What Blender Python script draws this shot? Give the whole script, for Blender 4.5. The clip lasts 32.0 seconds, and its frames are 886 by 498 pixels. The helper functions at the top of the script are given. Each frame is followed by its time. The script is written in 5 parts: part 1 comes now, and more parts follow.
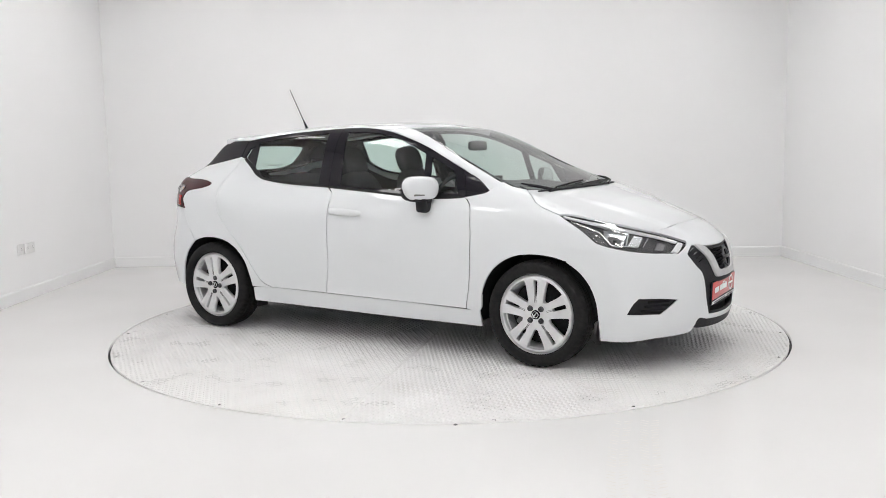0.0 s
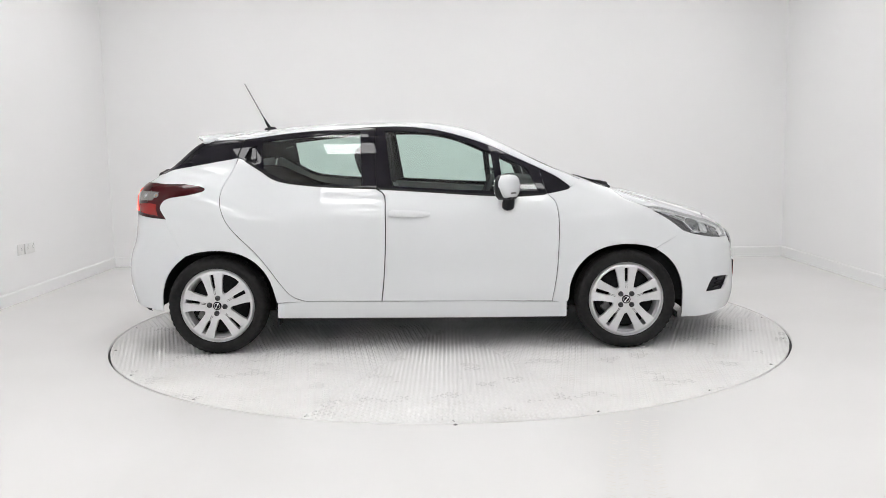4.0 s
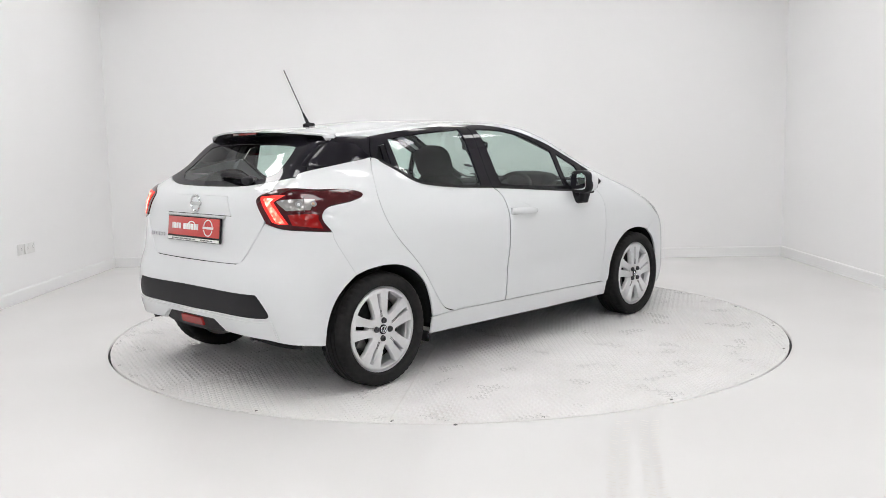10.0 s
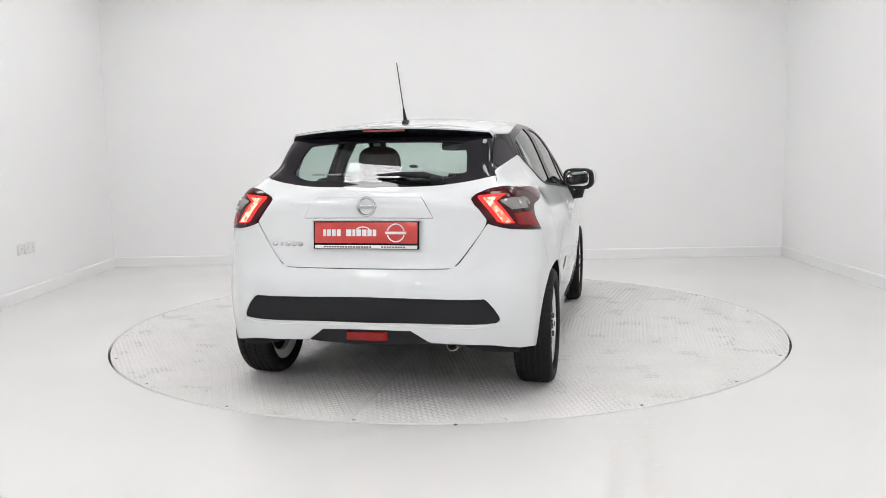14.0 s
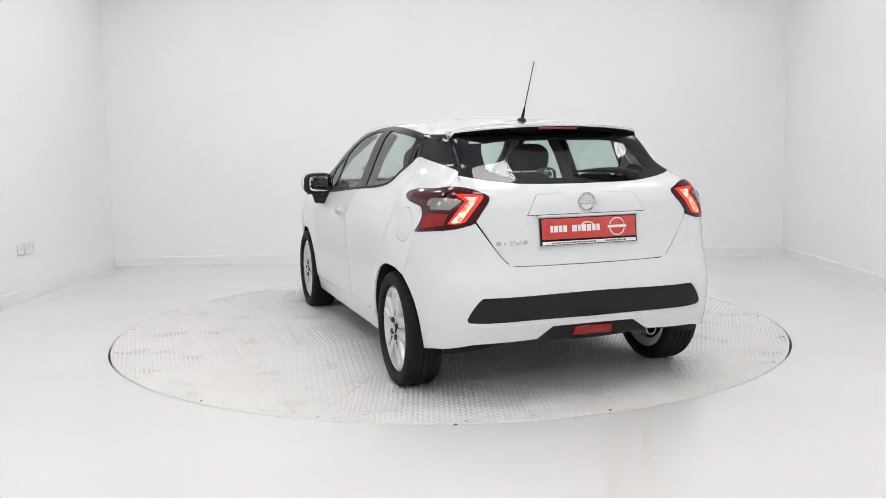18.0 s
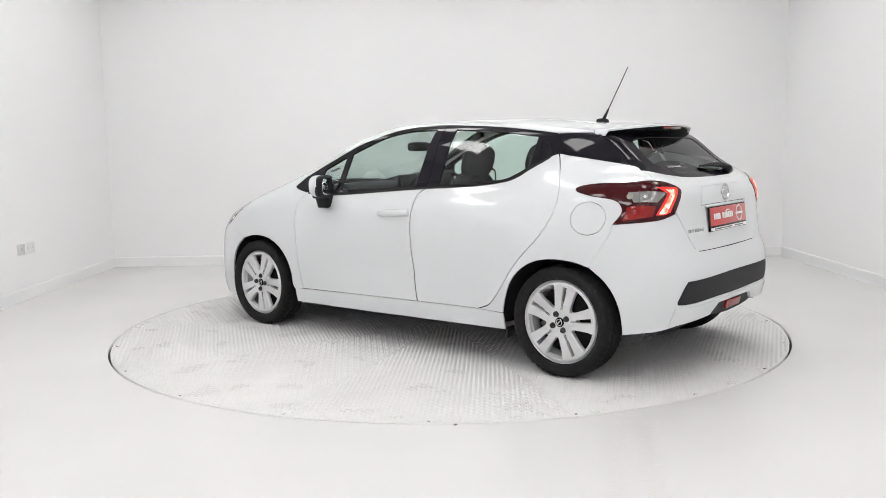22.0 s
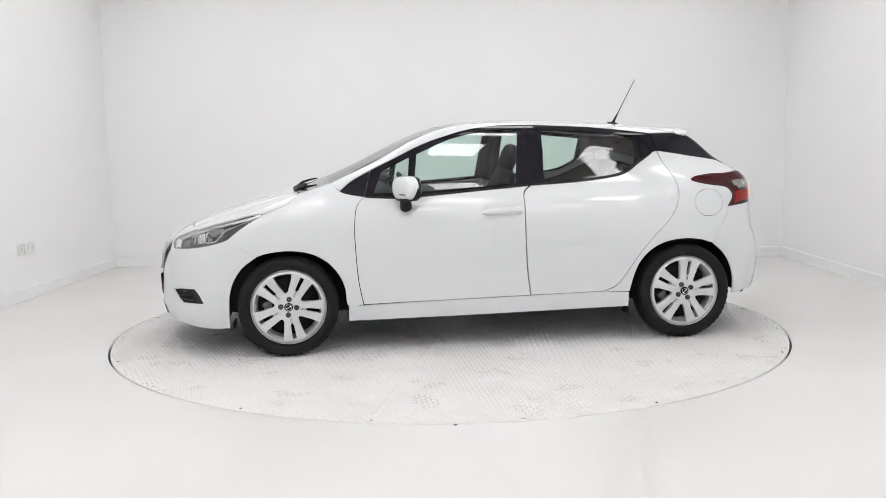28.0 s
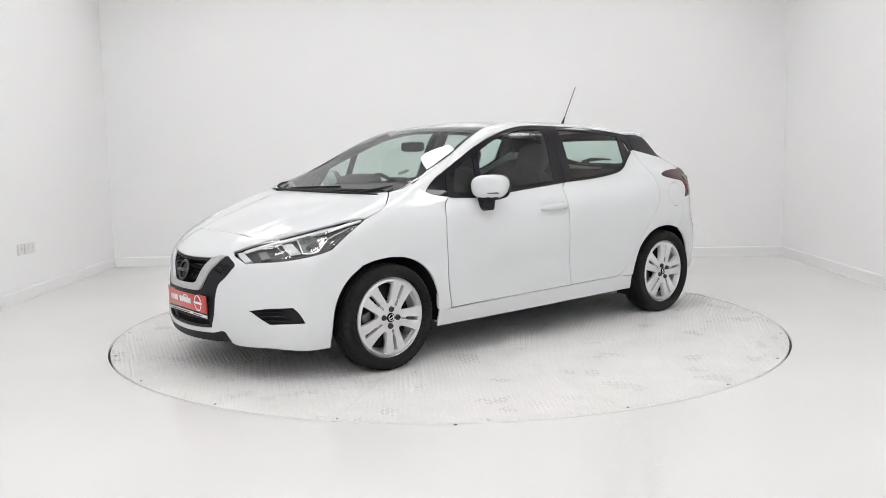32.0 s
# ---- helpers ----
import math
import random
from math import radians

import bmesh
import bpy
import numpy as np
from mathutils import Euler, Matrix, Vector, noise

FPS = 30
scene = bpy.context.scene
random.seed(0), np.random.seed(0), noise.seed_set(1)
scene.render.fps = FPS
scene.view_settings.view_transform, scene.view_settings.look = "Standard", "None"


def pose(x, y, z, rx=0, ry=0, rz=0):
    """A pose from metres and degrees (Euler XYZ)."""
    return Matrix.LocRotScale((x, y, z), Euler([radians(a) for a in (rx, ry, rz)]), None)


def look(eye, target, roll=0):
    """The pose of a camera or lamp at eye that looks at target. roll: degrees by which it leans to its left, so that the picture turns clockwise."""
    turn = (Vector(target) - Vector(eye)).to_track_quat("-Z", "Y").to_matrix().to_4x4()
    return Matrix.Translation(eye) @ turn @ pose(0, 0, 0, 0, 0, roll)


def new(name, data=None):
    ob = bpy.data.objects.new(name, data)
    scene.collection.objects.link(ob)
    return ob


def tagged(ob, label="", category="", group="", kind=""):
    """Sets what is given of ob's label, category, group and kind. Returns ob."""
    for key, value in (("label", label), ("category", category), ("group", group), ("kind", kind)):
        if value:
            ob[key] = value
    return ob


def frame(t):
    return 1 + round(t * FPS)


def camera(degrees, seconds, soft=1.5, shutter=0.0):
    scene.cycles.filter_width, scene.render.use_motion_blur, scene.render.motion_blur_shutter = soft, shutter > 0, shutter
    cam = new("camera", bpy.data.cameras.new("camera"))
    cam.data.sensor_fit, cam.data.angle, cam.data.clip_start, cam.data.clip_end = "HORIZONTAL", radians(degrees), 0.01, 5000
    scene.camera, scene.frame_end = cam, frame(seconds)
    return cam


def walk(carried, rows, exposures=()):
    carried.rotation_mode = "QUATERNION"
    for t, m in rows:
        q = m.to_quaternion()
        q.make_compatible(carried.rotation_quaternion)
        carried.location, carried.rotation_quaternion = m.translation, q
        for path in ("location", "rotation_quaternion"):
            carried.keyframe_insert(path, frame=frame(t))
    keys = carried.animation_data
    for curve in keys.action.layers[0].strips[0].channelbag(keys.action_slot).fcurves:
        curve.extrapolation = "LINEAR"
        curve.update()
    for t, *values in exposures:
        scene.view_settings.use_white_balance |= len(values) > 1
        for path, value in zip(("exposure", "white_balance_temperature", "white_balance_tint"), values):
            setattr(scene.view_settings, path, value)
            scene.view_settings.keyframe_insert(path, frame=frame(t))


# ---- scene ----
from mathutils import geometry

cam = camera(54.2, 32.0, soft=0.6)
EYE = (0.0, 0.0, 1.264)
VIEW = look(EYE, (0.0, 10 * math.cos(radians(6.783)), 1.264 - 10 * math.sin(radians(6.783))), -0.994)
walk(cam, [(0.0, VIEW), (32.0, VIEW)])

# ---- light: LED panels in a white room, no daylight ----
world = bpy.data.worlds.new("world")
scene.world = world
world.use_nodes = True
world.node_tree.nodes["Background"].inputs["Color"].default_value = (.8, .85, .9, 1)
world.node_tree.nodes["Background"].inputs["Strength"].default_value = 0.0
PANEL_GLOW = 9.55
scene.view_settings.exposure = 0.0

# ---- the room, in metres ----
X_LEFT, X_RIGHT, Y_NEAR, Y_BACK, Z_CEIL = -3.632, 3.742, -3.0, 9.49, 3.35
TABLE = (0.0325, 6.129)
TABLE_R = 2.281
PANEL_XS = (-2.5, -0.88, 0.75, 2.38)
PANEL_YS = (-2.0, -0.69, 0.79, 2.27, 3.75, 5.23, 6.71, 8.19)


# ---- materials ----
def material(name, colour=(.8, .8, .8), rough=.5, metal=0.0, coat=0.0, spec=.5):
    m = bpy.data.materials.new(name)
    m.use_nodes = True
    b = m.node_tree.nodes["Principled BSDF"]
    b.inputs["Base Color"].default_value = (*colour, 1)
    b.inputs["Roughness"].default_value = rough
    b.inputs["Metallic"].default_value = metal
    b.inputs["Coat Weight"].default_value = coat
    b.inputs["Coat Roughness"].default_value = .015
    b.inputs["Specular IOR Level"].default_value = spec
    return m


def nodes_of(m):
    return m.node_tree.nodes, m.node_tree.links, m.node_tree.nodes["Principled BSDF"]


def grain(m, scale, low, high, rough=None, bump=0.0, detail=4.0, coords="Object", stretch=(1, 1, 1), bump_scale=None):
    """Two tones by noise, at a size in 1/m, with roughness range and bump."""
    ns, ln, b = nodes_of(m)
    tc = ns.new("ShaderNodeTexCoord")
    mp = ns.new("ShaderNodeMapping")
    mp.inputs["Scale"].default_value = stretch
    n1 = ns.new("ShaderNodeTexNoise")
    n1.inputs["Scale"].default_value, n1.inputs["Detail"].default_value = scale, detail
    ln.new(tc.outputs[coords], mp.inputs["Vector"])
    ln.new(mp.outputs["Vector"], n1.inputs["Vector"])
    ramp = ns.new("ShaderNodeValToRGB")
    ramp.color_ramp.elements[0].position, ramp.color_ramp.elements[1].position = .35, .68
    ramp.color_ramp.elements[0].color, ramp.color_ramp.elements[1].color = (*low, 1), (*high, 1)
    ln.new(n1.outputs["Fac"], ramp.inputs["Fac"])
    ln.new(ramp.outputs["Color"], b.inputs["Base Color"])
    if rough:
        mr = ns.new("ShaderNodeMapRange")
        mr.inputs["To Min"].default_value, mr.inputs["To Max"].default_value = rough
        ln.new(n1.outputs["Fac"], mr.inputs["Value"])
        ln.new(mr.outputs["Result"], b.inputs["Roughness"])
    if bump:
        n2 = ns.new("ShaderNodeTexNoise")
        n2.inputs["Scale"].default_value, n2.inputs["Detail"].default_value = bump_scale or scale * 6, 3
        ln.new(mp.outputs["Vector"], n2.inputs["Vector"])
        bp = ns.new("ShaderNodeBump")
        bp.inputs["Strength"].default_value, bp.inputs["Distance"].default_value = bump, .002
        ln.new(n2.outputs["Fac"], bp.inputs["Height"])
        ln.new(bp.outputs["Normal"], b.inputs["Normal"])
    return m


def glass(name, tint, rough=.0):
    """A thin pane: tinted see-through with mirror gloss by Fresnel."""
    m = bpy.data.materials.new(name)
    m.use_nodes = True
    ns, ln = m.node_tree.nodes, m.node_tree.links
    ns.remove(ns["Principled BSDF"])
    tr, gl, lw, mx = (ns.new(k) for k in ("ShaderNodeBsdfTransparent", "ShaderNodeBsdfGlossy", "ShaderNodeLayerWeight", "ShaderNodeMixShader"))
    pw, mr = ns.new("ShaderNodeMath"), ns.new("ShaderNodeMapRange")
    tr.inputs["Color"].default_value = (*tint, 1)
    gl.inputs["Roughness"].default_value = rough
    pw.operation, pw.inputs[1].default_value = "POWER", 5.0
    lw.inputs["Blend"].default_value = .5
    mr.inputs["To Min"].default_value = .075
    ln.new(lw.outputs["Facing"], pw.inputs[0])
    ln.new(pw.outputs["Value"], mr.inputs["Value"])
    ln.new(mr.outputs["Result"], mx.inputs["Fac"])
    ln.new(tr.outputs["BSDF"], mx.inputs[1])
    ln.new(gl.outputs["BSDF"], mx.inputs[2])
    ln.new(mx.outputs["Shader"], ns["Material Output"].inputs["Surface"])
    return m


def glowing(name, colour, strength, base=(.8, .8, .8)):
    m = material(name, base, .3)
    b = m.node_tree.nodes["Principled BSDF"]
    b.inputs["Emission Color"].default_value = (*colour, 1)
    b.inputs["Emission Strength"].default_value = strength
    return m


wall_paint = grain(material("wall_paint", rough=.6), .9, (.93, .929, .93), (.945, .944, .945), (.5, .65), .08, bump_scale=90)
floor_paint = grain(material("floor_paint", rough=.3), .7, (.725, .717, .709), (.755, .748, .741), (.20, .27), .02, detail=2.0, bump_scale=30)
ceiling_paint = grain(material("ceiling_paint", rough=.8), 1.2, (.87, .872, .873), (.89, .892, .893), bump=.1, bump_scale=80)
skirting_paint = grain(material("skirting_paint", rough=.4), 2.0, (.90, .90, .90), (.92, .92, .92))
socket_plastic = grain(material("socket_plastic", rough=.3), 20, (.80, .80, .79), (.85, .85, .84))
socket_dark = material("socket_dark", (.12, .12, .12), .5)
led_panel = glowing("led_panel", (1, .986, .985), PANEL_GLOW)
panel_frame_metal = material("panel_frame_metal", (.75, .75, .75), .4, .2)
pit_black = material("pit_black", (.02, .02, .02), .9)

plate_paint = grain(material("plate_paint", rough=.4), 3.0, (.71, .702, .692), (.76, .754, .746), (.3, .5), .25, detail=9, bump_scale=220)
# sparse beige rubber stains on the plates
ns, ln, b = nodes_of(plate_paint)
stain, ramp, mix = ns.new("ShaderNodeTexNoise"), ns.new("ShaderNodeValToRGB"), ns.new("ShaderNodeMixRGB")
stain.inputs["Scale"].default_value, stain.inputs["Detail"].default_value = 1.7, 12
stain.inputs["Roughness"].default_value = .72
ramp.color_ramp.elements[0].position, ramp.color_ramp.elements[1].position = .54, .72
ramp.color_ramp.elements[0].color, ramp.color_ramp.elements[1].color = (0, 0, 0, 1), (.55, .55, .55, 1)
mix.inputs[2].default_value = (.50, .47, .43, 1)
ln.new(ns["Texture Coordinate"].outputs["Object"], stain.inputs["Vector"])
ln.new(stain.outputs["Fac"], ramp.inputs["Fac"])
ln.new(ramp.outputs["Color"], mix.inputs[0])
ln.new(b.inputs["Base Color"].links[0].from_socket, mix.inputs[1])
ln.new(mix.outputs["Color"], b.inputs["Base Color"])
stud_paint = grain(material("stud_paint", rough=.35), 4.0, (.72, .713, .704), (.78, .774, .767), (.22, .36), detail=9)

car_white = material("car_white", (.83, .84, .845), .5, coat=1.0, spec=.0)
grain(car_white, 260, (.715, .732, .745), (.730, .747, .760))
gloss_black = material("gloss_black", (.009, .008, .012), .5, coat=.62, spec=.0)
trim_black = grain(material("trim_black", rough=.45), 400, (.012, .012, .014), (.022, .022, .025), (.45, .62), .2, bump_scale=900)
rubber_seal = material("rubber_seal", (.012, .012, .012), .6)
lining_black = grain(material("lining_black", rough=.85), 60, (.010, .010, .011), (.018, .018, .02))
tyre_rubber = grain(material("tyre_rubber", rough=.7), 40, (.008, .008, .0085), (.017, .0165, .0165), (.6, .85), .3, bump_scale=300)
alloy = grain(material("alloy", rough=.33, metal=.6), 30, (.66, .665, .672), (.70, .705, .712), (.28, .34))
alloy_dark = grain(material("alloy_dark", rough=.45, metal=.6), 30, (.10, .10, .10), (.20, .20, .20))
bolt_grey = material("bolt_grey", (.055, .055, .06), .35, .5)
brake_steel = grain(material("brake_steel", rough=.35, metal=.9), 50, (.22, .21, .20), (.4, .39, .38))
chrome = material("chrome", (.86, .87, .88), .08, 1.0)
badge_chrome = material("badge_chrome", (.60, .61, .62), .15, 1.0)
brake_red = material("brake_red", (.22, .008, .008), .15, coat=1.0)
grille_silver = grain(material("grille_silver", rough=.36, metal=.55), 40, (.50, .505, .51), (.56, .565, .57))
satin_chrome = material("satin_chrome", (.72, .73, .74), .22, 1.0)
seat_cloth = grain(material("seat_cloth", rough=.9), 90, (.016, .016, .018), (.036, .036, .040), bump=.3, bump_scale=500)
cabin_plastic = grain(material("cabin_plastic", rough=.6), 120, (.022, .022, .024), (.042, .042, .045), bump=.2, bump_scale=600)
headliner_cloth = grain(material("headliner_cloth", rough=.95), 80, (.16, .16, .155), (.22, .22, .21))
side_glass = glass("side_glass", (.78, .89, .85))
screen_glass = glass("screen_glass", (.83, .91, .88))
clear_lens = glass("clear_lens", (.97, .98, .98))
lamp_mirror = material("lamp_mirror", (.50, .51, .52), .16, 1.0)
lamp_grey = material("lamp_grey", (.055, .054, .058), .35, coat=.2)
lamp_silver = material("lamp_silver", (.62, .63, .64), .35, .6)
lamp_dull = material("lamp_dull", (.24, .24, .245), .4, .4)
lamp_clear = material("lamp_clear", (.25, .24, .23), .2, .3, coat=1.0)
lamp_amber = material("lamp_amber", (.42, .27, .16), .15, coat=1.0)
lens_red = material("lens_red", (.27, .007, .007), .12, coat=.6, spec=.1)
lens_dark_red = material("lens_dark_red", (.045, .0015, .0035), .12, coat=.6, spec=.1)
tail_glow = glowing("tail_glow", (1, .022, .014), .85, (.30, .008, .008))
tail_core = glowing("tail_core", (1, .25, .16), 1.7, (.4, .05, .03))
ns, ln, b = nodes_of(tail_core)
noise, ramp = ns.new("ShaderNodeTexNoise"), ns.new("ShaderNodeValToRGB")
noise.inputs["Scale"].default_value, noise.inputs["Detail"].default_value = 34, 1
ramp.color_ramp.elements[0].position, ramp.color_ramp.elements[1].position = .38, .66
ramp.color_ramp.elements[0].color, ramp.color_ramp.elements[1].color = (.95, .12, .07, 1), (1.25, .80, .62, 1)
tc = ns.new("ShaderNodeTexCoord")
ln.new(tc.outputs["Object"], noise.inputs["Vector"])
ln.new(noise.outputs["Fac"], ramp.inputs["Fac"])
ln.new(ramp.outputs["Color"], b.inputs["Emission Color"])
for dull in (tyre_rubber, trim_black, lining_black, rubber_seal, cabin_plastic, seat_cloth):
    dull.node_tree.nodes["Principled BSDF"].inputs["Specular IOR Level"].default_value = .22
mark_grey = grain(material("mark_grey", rough=.45), 25, (.555, .532, .50), (.615, .60, .582), detail=6)
dark_badge = material("dark_badge", (.085, .085, .09), .3, .9)
drl_white = material("drl_white", (.85, .86, .87), .15, coat=1.0)
sign_red = grain(material("sign_red", rough=.3, coat=.5), 30, (.55, .035, .03), (.60, .045, .04))
sign_white = material("sign_white", (.82, .82, .81), .35)
sign_grey = material("sign_grey", (.10, .10, .11), .4)
mirror_glass = material("mirror_glass", (.9, .92, .92), .0, 1.0)


# ---- building helpers ----
def mesh_of(name, verts, faces, mat, normal=None, smooth=True):
    me = bpy.data.meshes.new(name)
    me.from_pydata([tuple(map(float, v)) for v in verts], [], [tuple(map(int, f)) for f in faces])
    for m in (mat if isinstance(mat, (list, tuple)) else [mat]):
        me.materials.append(m)
    me.polygons.foreach_set("use_smooth", [smooth] * len(me.polygons))
    me.validate()
    if normal is not None:
        me.normals_split_custom_set_from_vertices([tuple(map(float, n)) for n in normal])
    me.update()
    return me


def put(name, me, parent=None, label="", m=None):
    ob = new(name, me)
    if parent is not None:
        ob.parent = parent
    if m is not None:
        ob.matrix_basis = m
    return tagged(ob, label)


def bm_mesh(name, bm, mat, smooth=False, angle=0.6):
    me = bpy.data.meshes.new(name)
    bmesh.ops.recalc_face_normals(bm, faces=bm.faces[:])
    if smooth:
        for f in bm.faces:
            f.smooth = True
        for e in bm.edges:
            if len(e.link_faces) == 2 and e.calc_face_angle(0) > angle:
                e.smooth = False
    bm.to_mesh(me)
    bm.free()
    me.materials.append(mat)
    return me


def part(name, bm, mat, parent, label="", m=None, smooth=True):
    return put(name, bm_mesh(name, bm, mat, smooth), parent, label, m)


def box(sx, sy, sz, r=0.0, seg=2, at=(0, 0, 0), turn=None):
    bm = bmesh.new()
    bmesh.ops.create_cube(bm, size=1)
    bmesh.ops.scale(bm, vec=(sx, sy, sz), verts=bm.verts)
    if r:
        bmesh.ops.bevel(bm, geom=bm.edges[:], offset=r, segments=seg, profile=.5, affect="EDGES")
    if turn is not None:
        bmesh.ops.transform(bm, matrix=turn, verts=bm.verts)
    bmesh.ops.translate(bm, vec=at, verts=bm.verts)
    return bm


def rod(points, radii, n=10, caps=True):
    """A round bar along points; radii: one or one a point."""
    pts = [Vector(p) for p in points]
    radii = radii if isinstance(radii, (list, tuple)) else [radii] * len(pts)
    bm = bmesh.new()
    rings = []
    side = None
    for i, p in enumerate(pts):
        d = (pts[min(i + 1, len(pts) - 1)] - pts[max(i - 1, 0)]).normalized()
        side = d.orthogonal().normalized() if side is None else (side - d * side.dot(d)).normalized()
        up = d.cross(side)
        rings.append([bm.verts.new(p + (side * math.cos(a) + up * math.sin(a)) * radii[i]) for a in (2 * math.pi * k / n for k in range(n))])
    for a, b in zip(rings, rings[1:]):
        for k in range(n):
            bm.faces.new((a[k], a[(k + 1) % n], b[(k + 1) % n], b[k]))
    if caps:
        bm.faces.new(rings[0][::-1])
        bm.faces.new(rings[-1])
    return bm


def spin(profile, n=64, axis="y"):
    """A turned body: profile of (radius, along) about the axis."""
    bm = bmesh.new()
    rings = []
    for k in range(n):
        a = 2 * math.pi * k / n
        c, s = math.cos(a), math.sin(a)
        rings.append([bm.verts.new((r * c, h, r * s) if axis == "y" else (r * c, r * s, h)) for r, h in profile])
    for k in range(n):
        a, b = rings[k], rings[(k + 1) % n]
        for i in range(len(profile) - 1):
            bm.faces.new((a[i], a[i + 1], b[i + 1], b[i]))
    bmesh.ops.remove_doubles(bm, verts=bm.verts, dist=1e-6)
    return bm


def pillow(sx, sy, sz, p=3.5, nu=24, nv=14):
    """A cushion shape: a superellipsoid."""
    bm = bmesh.new()
    pw = lambda v: math.copysign(abs(v) ** (2 / p), v)
    grid = []
    for j in range(nv + 1):
        b = -math.pi / 2 + math.pi * j / nv
        grid.append([bm.verts.new((sx / 2 * pw(math.cos(b)) * pw(math.cos(a)), sy / 2 * pw(math.cos(b)) * pw(math.sin(a)), sz / 2 * pw(math.sin(b))))
                     for a in (2 * math.pi * i / nu for i in range(nu))])
    for j in range(nv):
        for i in range(nu):
            bm.faces.new((grid[j][i], grid[j][(i + 1) % nu], grid[j + 1][(i + 1) % nu], grid[j + 1][i]))
    bmesh.ops.remove_doubles(bm, verts=bm.verts, dist=1e-5)
    return bm


def arc(cx, cz, r, a0, a1, n=10):
    return [(cx + r * math.cos(radians(a)), cz + r * math.sin(radians(a))) for a in np.linspace(a0, a1, n)]


def smooth_path(*segs, n=7):
    """A closed line: each segment a smooth curve from the last one's end through its points."""
    out = []
    last = np.asarray(segs[-1][-1], float)
    for seg in segs:
        k = np.vstack([last, np.asarray(seg, float)])
        e = np.vstack([2 * k[0] - k[1], k, 2 * k[-1] - k[-2]])
        for i in range(1, len(e) - 2):
            p0, p1, p2, p3 = e[i - 1:i + 3]
            for u in np.linspace(0, 1, n, endpoint=False):
                out.append(.5 * (2 * p1 + (p2 - p0) * u + (2 * p0 - 5 * p1 + 4 * p2 - p3) * u * u + (3 * p1 - p0 - 3 * p2 + p3) * u ** 3))
        last = k[-1]
    return np.array(out)


def even(line, step):
    """A closed line cut into even steps, its sharp corners kept."""
    nxt = np.roll(line, -1, 0)
    keep = []
    for a, b in zip(line, nxt):
        d = np.linalg.norm(b - a)
        if d < 1e-7:
            continue
        k = max(1, int(round(d / step)))
        keep += [a + (b - a) * i / k for i in range(k)]
    out = [keep[0]]
    for p in keep[1:]:
        if np.linalg.norm(p - out[-1]) > step * .3:
            out.append(p)
    if np.linalg.norm(out[-1] - out[0]) < step * .3:
        out.pop()
    return np.array(out)


def within(pts, poly):
    x, y = pts[:, 0], pts[:, 1]
    ins = np.zeros(len(pts), bool)
    a, b = poly, np.roll(poly, -1, 0)
    for (x0, y0), (x1, y1) in zip(a, b):
        if y0 == y1:
            continue
        ins ^= ((y0 > y) != (y1 > y)) & (x < (x1 - x0) * (y - y0) / (y1 - y0) + x0)
    return ins


def inset(poly, d):
    area = np.sum(poly[:, 0] * np.roll(poly[:, 1], -1) - np.roll(poly[:, 0], -1) * poly[:, 1])
    t0 = poly - np.roll(poly, 1, 0)
    t1 = np.roll(poly, -1, 0) - poly
    nn = []
    for t in (t0, t1):
        t = t / np.maximum(np.linalg.norm(t, axis=1, keepdims=True), 1e-9)
        nn.append(np.stack([-t[:, 1], t[:, 0]], 1) * np.sign(area))
    m = nn[0] + nn[1]
    m /= np.maximum(np.sum(m * nn[0], 1, keepdims=True), .35)
    return poly + m * d


def fill(outer, holes, step, edge=None):
    """Triangles over a flat outline with holes. Gives points, triangles and the boundary loops."""
    edge = edge or step * .6
    loops = [even(outer, edge)] + [even(h, edge) for h in holes]
    bound = np.vstack(loops)
    lo, hi = bound.min(0), bound.max(0)
    gx, gy = np.meshgrid(np.arange(lo[0], hi[0], step), np.arange(lo[1], hi[1], step * .87))
    gx[1::2] += step / 2
    g = np.stack([gx.ravel(), gy.ravel()], 1)
    ok = within(g, loops[0])
    for h in loops[1:]:
        ok &= ~within(g, h)
    g = g[ok]
    if len(g):
        near = np.array([np.min((bound[:, 0] - p[0]) ** 2 + (bound[:, 1] - p[1]) ** 2) for p in g])
        g = g[near > (edge * .62) ** 2]
    pts = np.vstack([bound, g]) if len(g) else bound
    edges, spans, k = [], [], 0
    for lp in loops:
        n = len(lp)
        edges += [(k + i, k + (i + 1) % n) for i in range(n)]
        spans.append(np.arange(k, k + n))
        k += n
    vs, _, fs, origin, _, _ = geometry.delaunay_2d_cdt([Vector(p) for p in pts], edges, [], 0, 1e-7)
    vs = np.array([tuple(v) for v in vs])
    fs = np.array([f[:3] for f in fs])
    c = vs[fs].mean(1)
    ok = within(c, loops[0])
    for h in loops[1:]:
        ok &= ~within(c, h)
    back = {}
    for i, o in enumerate(origin):
        for j in o:
            back[j] = i
    return vs, fs[ok], [np.array([back[j] for j in s]) for s in spans]


